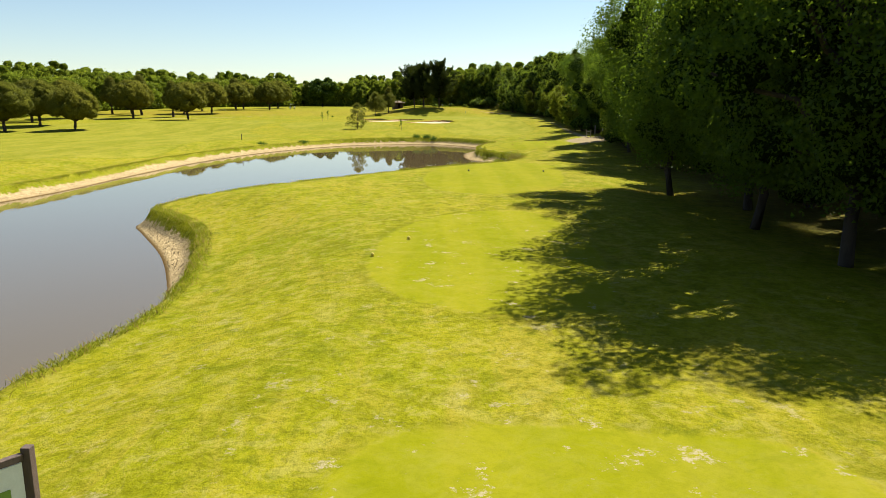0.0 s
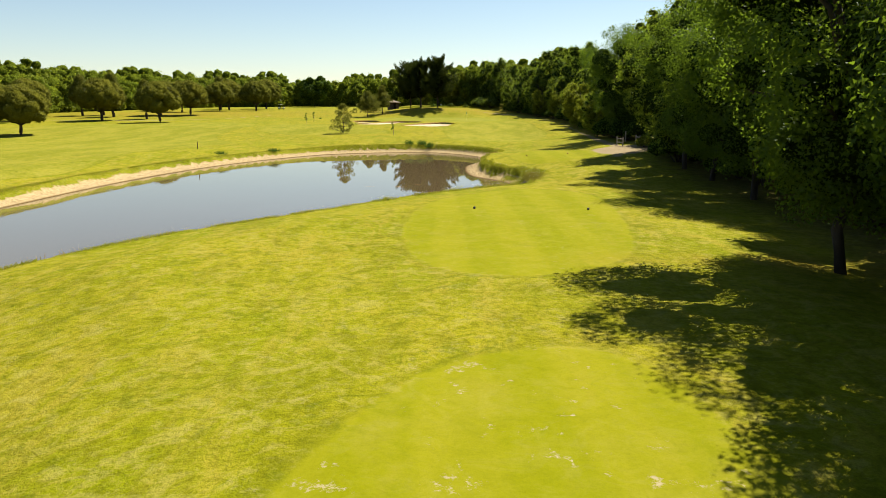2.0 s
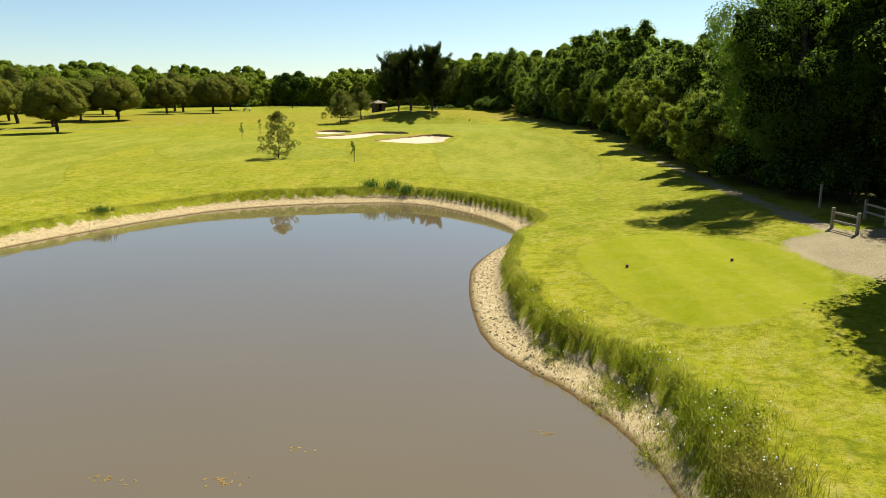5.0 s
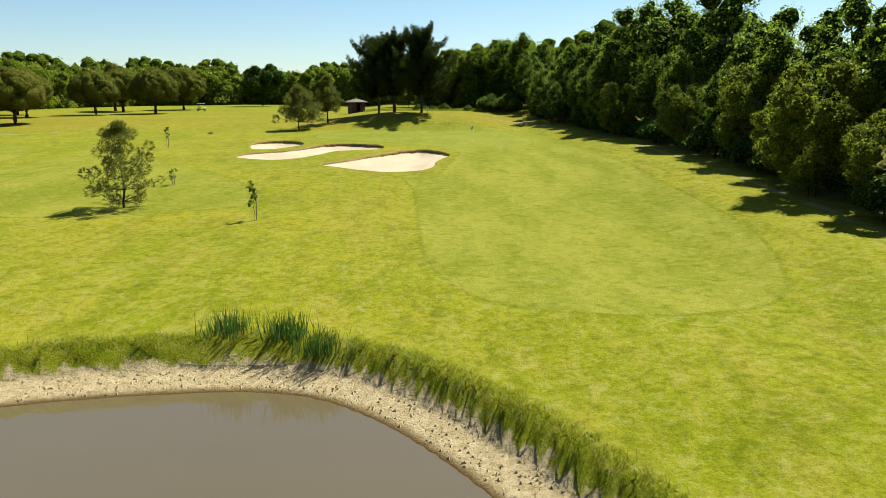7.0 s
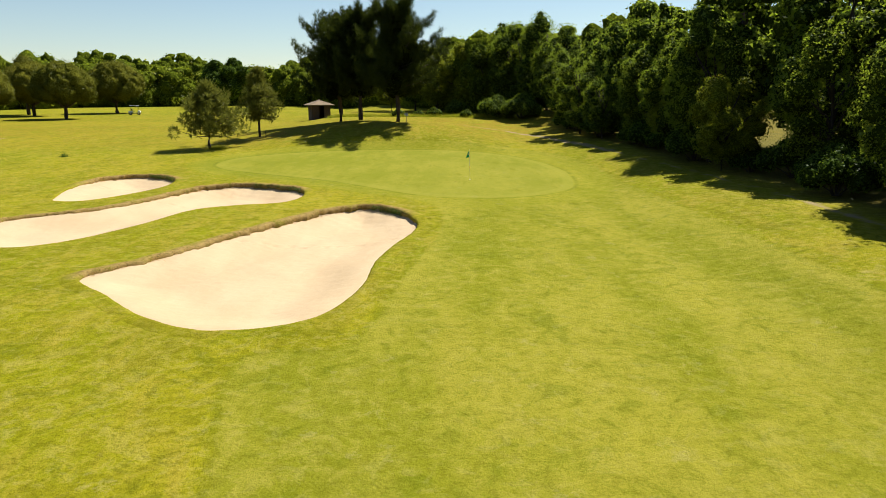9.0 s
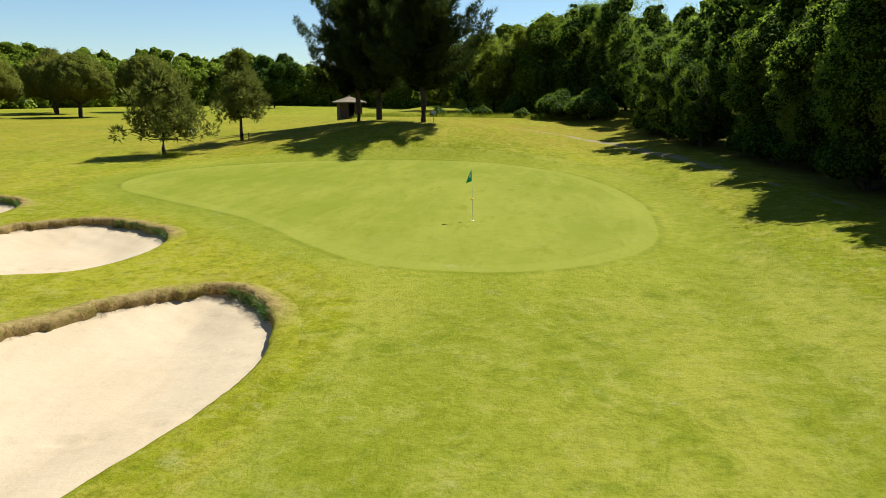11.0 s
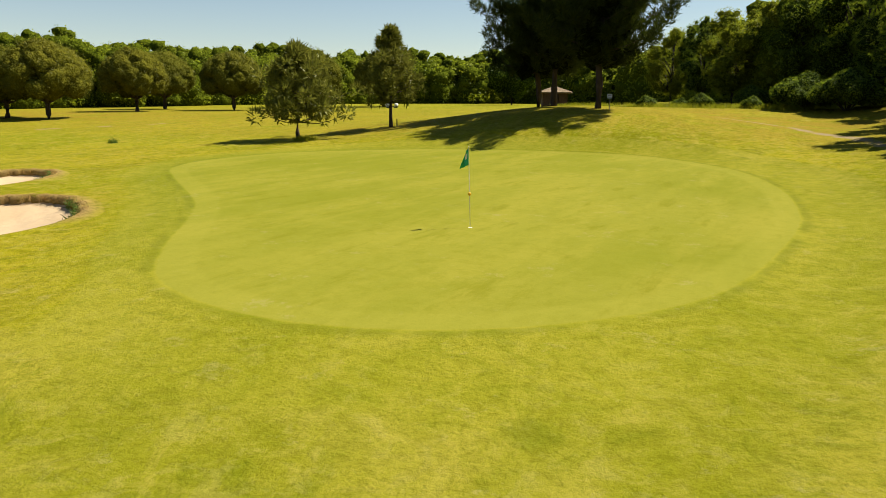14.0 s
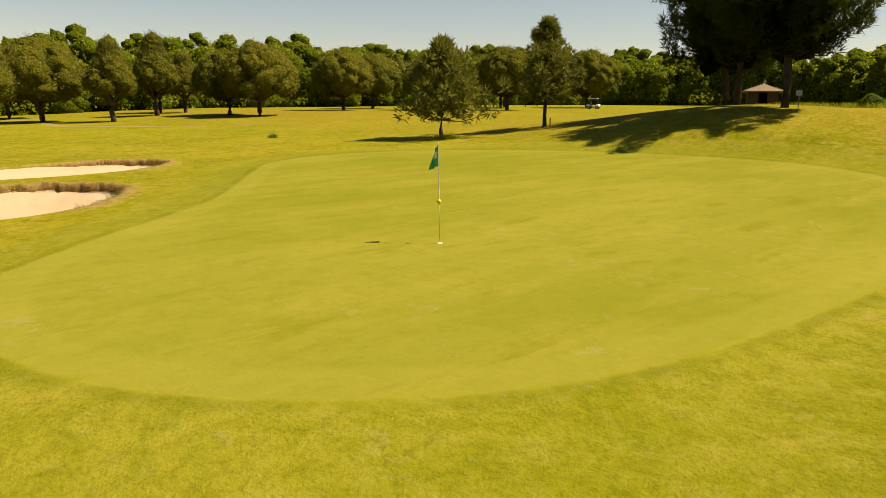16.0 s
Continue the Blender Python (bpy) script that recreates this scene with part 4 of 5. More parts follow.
def bush(seed, h, r, n, leaf, material, label, mass=None):
    rng = np.random.default_rng(seed)
    ob = thing("bush", label, "bush")
    mass = mass or MASS_WOOD
    centres, radii = [], []
    for k in range(16):
        a, s = k * 2.4, math.sqrt((k + 0.5) / 16)
        centres.append((r * 0.72 * s * math.cos(a), r * 0.72 * s * math.sin(a), h * (0.3 + 0.45 * (1 - s) + 0.1 * rng.random())))
        radii.append(min(r, h) * rng.uniform(0.26, 0.38))
    tubes = [limb(rng, (0, 0, -0.2), centres[k], h * 0.02, h * 0.006, 0.05, 4, 5) for k in range(0, 16, 2)]
    v, f = join_tubes(tubes)
    part("stem", mesh_from("stem", v, f, BARK, flat=False), ob)
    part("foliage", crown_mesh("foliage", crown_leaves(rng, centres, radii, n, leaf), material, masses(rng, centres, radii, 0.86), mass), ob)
    return ob


def plant(source, x, y, turn, size=1.0, used=set()):
    """The first call places the source itself, the next ones place copies."""
    m = pose(x, y, ground_at(x, y) - 0.05, 0, 0, turn)
    if source.name not in used:
        used.add(source.name)
        source.matrix_basis = m @ Matrix.Scale(size, 4)
        return source
    ob = copy_thing(source, m)
    ob.scale = (size, size, size)
    return ob


rng = np.random.default_rng(11)
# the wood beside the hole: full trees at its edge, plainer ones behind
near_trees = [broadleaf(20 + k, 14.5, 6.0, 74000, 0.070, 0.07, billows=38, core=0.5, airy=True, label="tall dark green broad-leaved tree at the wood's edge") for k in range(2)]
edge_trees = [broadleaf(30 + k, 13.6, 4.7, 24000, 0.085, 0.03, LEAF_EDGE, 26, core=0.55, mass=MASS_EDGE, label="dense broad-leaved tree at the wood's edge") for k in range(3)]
edge_trees.append(broadleaf(37, 9.5, 3.8, 16000, 0.075, 0.02, LEAF_LIGHT, 20, core=0.6, mass=MASS_LIGHT, label="lighter yellow-green bushy tree at the wood's edge"))
back_trees = [broadleaf(40 + k, 16.5, 5.0, 8000, 0.15, 0.08, LEAF_EDGE, 22, core=0.62, mass=MASS_EDGE, rings=2, label="tall broad-leaved tree inside the wood", sides=6) for k in range(2)]
for t in near_trees + edge_trees + back_trees:
    tagged(t, group="trees of the wood")
for k, (x, y, s) in enumerate([(12.6, 39.0, 0.95), (14.6, 33.8, 0.98), (12.4, 28.0, 0.98), (12.2, 21.0, 1.06), (19.6, 50, 0.82), (17.6, 57, 0.92), (18.6, 66, 0.92), (19.0, 26, 1.1), (20.5, 41, 1.05), (14.3, 16.4, 0.88), (22.0, 103.5, 1.0)]):
    plant(near_trees[k % 2], x, y, 77 * k, s)
y = 72.5
k = 0
while y < 252:
    x = float(wood_edge(y)) + (2.2 if y < 100 else 1.6) + rng.uniform(-0.9, 2.2)
    pick = 3 if rng.random() < (0.6 if 98 < y < 134 else 0.15) else k % 3
    tall = rng.uniform(0.8, 1.16) if y < 98 else rng.uniform(0.42, 0.6) if y < 134 else rng.uniform(0.56, 0.92) * (1.0 if y < 202 else 0.82)
    if not 86.5 < y < 107:
        plant(edge_trees[pick], x - 0.6 * (y < 120), y, rng.uniform(0, 360), tall)
    y += rng.uniform(4.6, 7.8)
    k += 1
for row, (off, gap) in enumerate(((6.8, 6.0), (14.0, 8.5))):
    y = 14.0 + row
    while y < 290:
        x = float(wood_edge(y)) + off + 3 * (y < 45) + rng.uniform(-1.5, 1.5)
        low = float(np.interp(y, [0, 60, 112, 118, 148, 170, 195, 222, 300], [0.95, 0.95, 0.92, 0.72, 0.74, 0.97, 1.0, 0.72, 0.72]))
        if not (88 < y < 101 and x < 31):
            plant(back_trees[k % 2], x, y, rng.uniform(0, 360), rng.uniform(0.74, 1.08) * low)
        y += gap * rng.uniform(0.8, 1.2)
        k += 1
for x, y, s in ((21.4, 117.5, 0.72), (21.0, 112.5, 0.6), (22.8, 138, 0.6)):
    plant(edge_trees[3], x, y, 30 * s, s)
for k, (pick, x, y, s) in enumerate([(3, -5.5, 266, 1.12), (0, -1.0, 263, 0.84), (3, 3, 259, 1.28), (3, 7, 256, 1.3), (0, 11, 253, 0.98), (2, 15.5, 249, 1.1), (0, 19.5, 244, 1.12),
                                     (1, 9, 264, 0.92), (2, 15.5, 257, 1.15), (1, 2.5, 268, 0.88), (1, 26, 88, 0.95), (0, 27.5, 94.5, 1.0), (2, 25.6, 100.5, 0.95), (1, 23.6, 187.5, 0.8), (0, 23.4, 195.5, 0.72)]):
    plant(edge_trees[pick], x, y, 61 * k, s)
under = [bush(50 + k, 2.6, 2.2, 3000, 0.08, LEAF_WOOD, "dark undergrowth bush under the trees") for k in range(2)]
for t in under:
    tagged(t, group="undergrowth")
y = 13.0
while y < 250:
    if not 86 < y < 99:
        plant(under[k % 2], float(wood_edge(y)) + rng.uniform(1.2, 4.5) + 2.0 * (y < 62) + 1.5 * (y < 40), y, rng.uniform(0, 360), rng.uniform(0.7, 1.3))
    y += rng.uniform(2.6, 4.4)
    k += 1

for k, (x, y) in enumerate([(24.6, 86.5), (25.2, 90), (25.0, 93.5), (25.4, 97), (23.2, 99.6), (23.4, 84.4)]):
    plant(under[k % 2], x, y, 47 * k, 1.15)

# stone pines of the fairway to the west
pines = [stone_pine(60 + k, 9.8, 5.4, 15000) for k in range(3)]
loose_pines = [stone_pine(64 + k, 12.0, 4.4, 12000, True) for k in range(2)]
for k, (x, y, s) in enumerate([
        (-72, 141, 0.9), (-85, 152, 1.0), (-84, 138, 1.0), (-66, 187, 1.0), (-90, 216, 1.0), (-63, 263, 1.05), (-71, 222, 1.0), (-79.5, 222, 0.95),
        (-76, 276, 1.1), (-73, 255.5, 1.0), (-66, 290, 1.15), (-85.5, 199.5, 1.1), (-76.5, 205, 0.85), (-81, 243, 1.0), (-91, 257, 1.05),
        (-96, 223, 0.8), (-101, 221, 0.95), (-81, 283, 1.0), (-104, 200, 1.1), (-104, 186, 1.0), (-98, 172, 1.05), (-106, 160, 1.1)]):
    plant(loose_pines[k % 2] if k in (4, 12, 15, 16, 17) else pines[k % 3], x, y, 53 * k, s)

# black pines on the mound behind the green
for k, (x, y, h, r) in enumerate([(-1.2, 217.2, 13.5, 4.6), (-5.9, 221.2, 12.8, 4.4), (-9.0, 225.9, 13.0, 5.0)]):
    t = black_pine(70 + k, h, r, 85000, 0.24)
    plant(t, x, y, 40 * k)

# single young trees
plant(whorl_pine(80, 4.9, 2.2, 10000, 0.085, 0.08, NEEDLE_YOUNG, "young_pine", "young open-branched pine on the rough", 7, 5, 0.42, 0.018), -16.6, 139.6, 20)
plant(whorl_pine(81, 7.3, 2.5, 9000, 0.19, 0.27, NEEDLE_YOUNG, "young_pine", "slender pointed young pine behind the green", 10, 6, 0.9, 0.022), -16.0, 213.2, 50)
plant(whorl_pine(84, 6.1, 3.4, 9500, 0.19, 0.2, NEEDLE_YOUNG, "young_pine", "small spreading olive-green pine behind the green", 8, 7, 0.7, 0.028), -19.2, 206.2, 10)
lone = broadleaf(90, 14.0, 7.6, 14000, 0.17, 0.12, LEAF_WOOD, 22, label="large round dark green tree standing alone")
plant(lone, -55, 330, 0)
for k, (x, y, s) in enumerate([(11.2, 236, 0.95), (14.6, 233.5, 1.0), (6, 250, 0.7), (-2.5, 238.5, 0.36), (2.6, 238, 0.42), (0.4, 240, 0.3), (7.2, 236.6, 0.34)]):
    if k == 0:
        low_bush = bush(95, 3.4, 3.0, 12000, 0.07, LEAF_EDGE, "rounded green bush at the end of the wood", MASS_EDGE)
    plant(low_bush, x, y, 70 * k, s)


def far_woods():
    """The belt of distant woodland that closes the view."""
    rng = np.random.default_rng(3)
    line = np.array([(-150, 40), (-142, 110), (-130, 170), (-122, 230), (-114, 290), (-98, 347), (-62, 374), (-28, 352), (-6, 312), (6, 280), (14, 256)])
    bits, inside = [], None
    seg = np.linalg.norm(np.diff(line, axis=0), axis=1)
    cum = np.concatenate([[0], np.cumsum(seg)])
    for row, (off, gap) in enumerate(((0, 5.0), (11, 6.0), (30, 6.5))):
        s = 0.0
        while s < cum[-1]:
            px, py = np.interp(s, cum, line[:, 0]), np.interp(s, cum, line[:, 1])
            t = np.array([np.interp(s + 3, cum, line[:, 0]) - px, np.interp(s + 3, cum, line[:, 1]) - py])
            nrm = np.array([-t[1], t[0]]) / (np.linalg.norm(t) + 1e-6)
            px, py = px + nrm[0] * (off + rng.uniform(-3, 3)), py + nrm[1] * (off + rng.uniform(-3, 3))
            h = rng.uniform(11.0, 16.0) + (0.0, 2.0, 6.5)[row]
            r = rng.uniform(4.2, 7.0)
            z = float(land(np.array([px]), np.array([py]))[0])
            m = 15
            u = (np.arange(m) + rng.random(m)) / m * 0.97
            a = np.arange(m) * 2.4 + rng.random(m)
            rr = r * np.sqrt(1 - (u * 1.4 - 0.6) ** 2) * 0.62
            c = np.column_stack([px + rr * np.cos(a), py + rr * np.sin(a), z + h * (0.1 + 0.66 * u)])
            close = (100 < py < 335 and px < -60) or px > -20
            rad = r * rng.uniform(0.4, 0.56, m) * (1.05 - 0.15 * u)
            bits.append(crown_leaves(rng, c, rad, (1700, 1400, 1000)[row] if close else (900, 700, 500)[row], 0.24 if close else 0.34, 0.6, 0.5, 0.7))
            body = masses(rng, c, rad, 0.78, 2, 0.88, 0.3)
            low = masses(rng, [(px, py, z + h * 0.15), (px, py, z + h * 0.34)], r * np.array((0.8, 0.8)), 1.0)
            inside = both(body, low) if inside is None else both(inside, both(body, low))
            if row < 2:
                base = np.column_stack([px + rng.normal(size=8) * 3.2, py + rng.normal(size=8) * 3.2, z + rng.uniform(0.4, 2.6, 8)])
                bits.append(leaves_on(rng, base, rng.uniform(1.0, 1.7, 8), 420, 0.25, 0.8, 0.6))
            s += gap * rng.uniform(0.8, 1.2)
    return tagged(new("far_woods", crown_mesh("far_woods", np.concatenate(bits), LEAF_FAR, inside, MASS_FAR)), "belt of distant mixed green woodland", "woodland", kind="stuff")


far_woods()


# ---- banks: long grass, reeds, stones ----
def blades(rng, roots, height, width, lean=0.35):
    """Upright blades on root points (n, 3)."""
    n = len(roots)
    h = height * (0.5 + 0.8 * rng.random(n))
    side = rng.normal(size=(n, 3)) * (1, 1, 0)
    side = side / (np.linalg.norm(side, axis=1)[:, None] + 1e-9) * width
    tip = roots + rng.normal(size=(n, 3)) * (lean, lean, 0) * h[:, None] + np.column_stack([np.zeros(n), np.zeros(n), h])
    return np.stack([roots - side, roots + side, tip + side * 0.25, tip - side * 0.25], 1)


def bank_roots(rng, n, near, far):
    """Places on the bank, between two distances behind the bare shore."""
    seg = np.roll(POND, -1, 0) - POND
    ln = np.linalg.norm(seg, axis=1)
    k = rng.choice(len(POND), n, p=ln / ln.sum())
    t = rng.random(n)[:, None]
    nrm = np.column_stack([seg[:, 1], -seg[:, 0]]) / ln[:, None]
    area = 0.5 * np.sum(POND[:, 0] * np.roll(POND[:, 1], -1) - np.roll(POND[:, 0], -1) * POND[:, 1])
    nrm = nrm * np.sign(area)
    p = POND[k] + seg[k] * t
    p = p + nrm[k] * (beach_width(p[:, 0], p[:, 1]) + rng.uniform(near, far, n))[:, None]
    d = edge_distance(POND, p[:, 0], p[:, 1])
    ok = (d > 0.15) & (p[:, 1] > 8) & (p[:, 0] > -60)
    return p[ok]


rng = np.random.default_rng(21)
p = bank_roots(rng, 70000, 0.24, 0.85)
tall = np.array([noise.noise(Vector((a * 0.6, b * 0.6, 3.0))) for a, b in p])
p = p[tall + 0.35 * rng.random(len(p)) > 0.0]
roots = np.column_stack([p, ground(p[:, 0], p[:, 1]) - 0.02])
tagged(new("bank_grass", quads("bank_grass", blades(rng, roots, 0.10, 0.011, 0.8), GRASS_LONG)), "long unmown grass along the pond bank", "grass", kind="stuff")
p = bank_roots(rng, 5000, 0.2, 1.0)
roots = np.column_stack([p, ground(p[:, 0], p[:, 1]) - 0.02])
tagged(new("dry_grass", quads("dry_grass", blades(rng, roots, 0.2, 0.007), GRASS_DRY)), "dry straw stalks along the pond bank", "grass", kind="stuff")


def weed_patch(seed, x, y, rx, ry, n, h, label, material, flowers=0):
    h *= 0.6
    rng = np.random.default_rng(seed)
    ob = thing("weed_clump", label, "plant", pose(x, y, ground_at(x, y)), "weeds on the bank")
    q = rng.normal(size=(n, 2)) * (rx, ry) * 0.5
    root = np.column_stack([q, ground(q[:, 0] + x, q[:, 1] + y) - ground_at(x, y) - 0.03])
    part("grass", quads("grass", blades(rng, np.repeat(root, 2, 0) + rng.normal(size=(2 * n, 3)) * (0.1, 0.1, 0), h * 0.85, 0.007, 0.45), material), ob)["kind"] = "stuff"
    q = rng.normal(size=(max(8, n // 90), 3)) * (rx * 0.45, ry * 0.45, 0.12)
    q[:, 2] = ground(q[:, 0] + x, q[:, 1] + y) - ground_at(x, y) + h * 0.45 + q[:, 2]
    part("foliage", quads("foliage", leaves_on(rng, q, np.full(len(q), h * 1.1), int(0.9 * n), 0.034, 0.5, 0.1), material), ob)["kind"] = "stuff"
    if flowers:
        q = rng.normal(size=(flowers, 2)) * (rx, ry) * 0.5
        c = np.column_stack([q, ground(q[:, 0] + x, q[:, 1] + y) - ground_at(x, y) + h * rng.uniform(0.6, 1.1, flowers)])
        part("flowers", quads("flowers", leaves_on(rng, c, np.full(flowers, 0.02), flowers * 4, 0.016, 0.9, 0.2), PETAL), ob, "small white flower heads")["kind"] = "stuff"
    return ob


RANK = leaf_material("rank_weeds", (0.07, 0.075, 0.008), (0.20, 0.18, 0.035), (0.26, 0.24, 0.035), 0.4)
for k, (x, y, rx, ry, n, h, f) in enumerate([(7.4, 76.2, 1.3, 1.6, 2200, 0.42, 60), (7.3, 73.6, 0.9, 1.4, 1500, 0.45, 25), (7.0, 71.6, 0.8, 1.2, 900, 0.4, 20),
                                              (6.5, 79.5, 1.1, 1.3, 1500, 0.36, 50), (5.2, 83.0, 0.8, 1.5, 1200, 0.3, 25), (4.6, 87.0, 0.6, 2.0, 1200, 0.28, 10), (-3.2, 59.6, 0.9, 0.9, 260, 0.42, 40), (-1.3, 61.9, 0.6, 0.7, 160, 0.36, 25), (0.8, 64.1, 0.9, 0.8, 260, 0.4, 45), (2.6, 65.8, 0.8, 0.6, 200, 0.42, 50), (4.0, 66.8, 0.5, 0.5, 140, 0.36, 30)]):
    weed_patch(200 + k, x, y, rx, ry, n, h, "rank olive weeds with small white flowers on the bank", RANK if 0 < k < 3 else GRASS_LONG, f)
for k, (x, y) in enumerate([(-2.6, 118.6), (-1.5, 118.0), (-4.4, 118.9), (-25.6, 101.0), (-21.0, 107.6)]):
    rng = np.random.default_rng(230 + k)
    q = rng.normal(size=(260, 2)) * (0.32, 0.3)
    ob = thing("reed_clump", "green upright reeds on the pond bank", "reeds", pose(x, y, ground_at(x, y)), "reeds on the bank")
    part("stalk", quads("stalk", blades(rng, np.column_stack([q, np.full(260, -0.05)]), 0.58 if k < 3 else 0.35, 0.016, 0.2), REED), ob)["kind"] = "stuff"


# uncut meadow between the mound and the end of the wood
rng = np.random.default_rng(33)
u = rng.random(9000)
q = np.column_stack([-13 + 27 * u, 241 - 5.5 * u + rng.normal(size=9000) * 1.5])
q = q[(np.array([noise.noise(Vector((a * 0.4, b * 0.4, 7.0))) for a, b in q]) + 0.3 * rng.random(len(q))) > 0.1]
roots = np.column_stack([q, ground(q[:, 0], q[:, 1]) - 0.03])
tagged(new("meadow_grass", quads("meadow_grass", blades(rng, roots, 0.42, 0.022, 0.5), GRASS_LONG)), "tall uncut pale green grass before the wood", "grass", kind="stuff")


def stone(seed, size):
    """One rough boulder mesh."""
    rng = np.random.default_rng(seed)
    bm = bmesh.new()
    bmesh.ops.create_icosphere(bm, subdivisions=2, radius=1)
    for v in bm.verts:
        d = v.co.normalized()
        f = 0.8 + 0.35 * noise.noise(d * 1.3 + Vector((seed, 0, 0))) + 0.12 * noise.noise(d * 3.1 + Vector((0, seed, 0)))
        v.co = Vector((d.x * size[0], d.y * size[1], d.z * size[2])) * f
        v.co.z = min(v.co.z, size[2] * 0.62)
    return bm_mesh("stone", bm, ROCK)


shapes = [stone(k, s) for k, s in enumerate([(0.3, 0.22, 0.2), (0.22, 0.27, 0.16), (0.36, 0.24, 0.2)])]
rng = np.random.default_rng(8)
for k in range(20):
    u = (k + 0.5) / 20
    x, y = 5.65 + 0.75 * u ** 0.6 + rng.uniform(-0.15, 0.45), 68.6 + 4.4 * u
    ob = new("rock", shapes[k % 3])
    ob.matrix_basis = pose(x, y, max(ground_at(x, y), 0.0) + 0.05, rng.uniform(-15, 15), rng.uniform(-15, 15), rng.uniform(0, 360)) @ Matrix.Scale(rng.uniform(0.7, 1.2), 4)
    tagged(ob, "pale angular boulder at the water's edge", "rock", "boulders at the shore")
# pebbles and clods of the bare shore
p = bank_roots(rng, 9000, -1.3, -0.05)
p = p[(p[:, 1] > 20)]
c = np.column_stack([p, ground(p[:, 0], p[:, 1])])
s = rng.uniform(0.02, 0.07, len(c))[:, None]
tet = np.array([(-1, -0.7, -0.3), (1, -0.7, -0.3), (0, 1, -0.3), (0.1, 0, 0.8)])
ang = rng.random(len(c)) * 6.28
rot = np.stack([np.stack([np.cos(ang), -np.sin(ang)], 1), np.stack([np.sin(ang), np.cos(ang)], 1)], 1)
v = np.repeat(tet[None], len(c), 0)
v[:, :, :2] = np.einsum("nij,nkj->nki", rot, v[:, :, :2])
v = (c[:, None] + v * s[:, None]).reshape(-1, 3)
f = [(4 * i + a, 4 * i + b, 4 * i + d) for i in range(len(c)) for a, b, d in ((0, 1, 3), (1, 2, 3), (2, 0, 3))]
tagged(new("shore_pebbles", mesh_from("shore_pebbles", v, f, plain("clod", (0.22, 0.16, 0.075), (0.40, 0.30, 0.15), 1.0))), "pale pebbles and clods on the bare shore", "pebbles", kind="stuff")

# ---- saplings ----
def sapling(seed, h, n, x, y):
    rng = np.random.default_rng(seed)
    ob = thing("sapling", "thin young tree tied to a wooden stake", "tree", pose(x, y, ground_at(x, y)), "saplings on the rough")
    part("stem", mesh_from("stem", *join_tubes([limb(rng, (0, 0, -0.1), (0.04, 0, h * 0.95), 0.018, 0.006, 0, 6, 6)]
                                               + [limb(rng, (0, 0, h * z), (0.22 * math.cos(z * 50), 0.22 * math.sin(z * 50), h * z + 0.25), 0.008, 0.003, 0, 3, 5) for z in (0.4, 0.5, 0.58, 0.66, 0.74, 0.8)]), BARK), ob)
    c = np.column_stack([rng.normal(size=(14, 2)) * 0.13, h * rng.uniform(0.38, 1.0, 14)])
    part("foliage", quads("foliage", leaves_on(rng, c, np.full(14, 0.15), n, 0.055, 0.6, 0.2), LEAF_WOOD), ob)
    bm = bmesh.new()
    box(bm, (0.05, 0.05, h * 0.6), pose(0.12, 0, h * 0.28, 1, 2, 10), 0.006)
    part("stake", bm_mesh("stake", bm, TIMBER), ob)
    return ob


for k, (x, y, h, n) in enumerate([(-7.9, 135.6, 2.1, 420), (-27.5, 164.5, 2.3, 380), (-28.4, 178, 2.5, 420), (-16.5, 147.2, 1.1, 160)]):
    sapling(240 + k, h, n, x, y)
for k, (x, y, n) in enumerate([(-3.1, 75.4, 26), (-5.6, 75.5, 14), (-2.0, 76.8, 8), (4.0, 77.5, 8)]):
    rng = np.random.default_rng(260 + k)
    c = np.column_stack([rng.normal(size=(n, 2)) * (0.22, 0.1), np.full(n, 0.008)])
    ob = thing("floating_weed", "scraps of pale weed floating on the pond", "plant", pose(x, y, 0.0), "floating weed")
    a = rng.random(n) * 6.3
    u = np.column_stack([np.cos(a), np.sin(a), np.zeros(n)]) * rng.uniform(0.02, 0.06, (n, 1))
    v = np.column_stack([-np.sin(a), np.cos(a), np.full(n, 0.15)]) * 0.015
    part("leaf", quads("leaf", np.stack([c - u - v, c + u - v, c + u + v, c - u + v], 1), GRASS_DRY), ob)["kind"] = "stuff"
weed_patch(250, -30.6, 200, 0.25, 0.25, 160, 0.5, "dark tuft of tall grass on the rough", REED)
weed_patch(251, -18.3, 205.6, 0.8, 0.6, 500, 0.6, "long grass at the foot of a young pine", GRASS_LONG)


# ---- flag ----
def lathe(bm, profile, m, sides=20):
    rings = [[bm.verts.new(m @ Vector((r * math.cos(2 * math.pi * j / sides), r * math.sin(2 * math.pi * j / sides), z))) for j in range(sides)] for r, z in profile]
    for a, b in zip(rings, rings[1:]):
        for j in range(sides):
            bm.faces.new((a[j], a[(j + 1) % sides], b[(j + 1) % sides], b[j]))
    bm.faces.new(list(reversed(rings[0])))
    bm.faces.new(rings[-1])


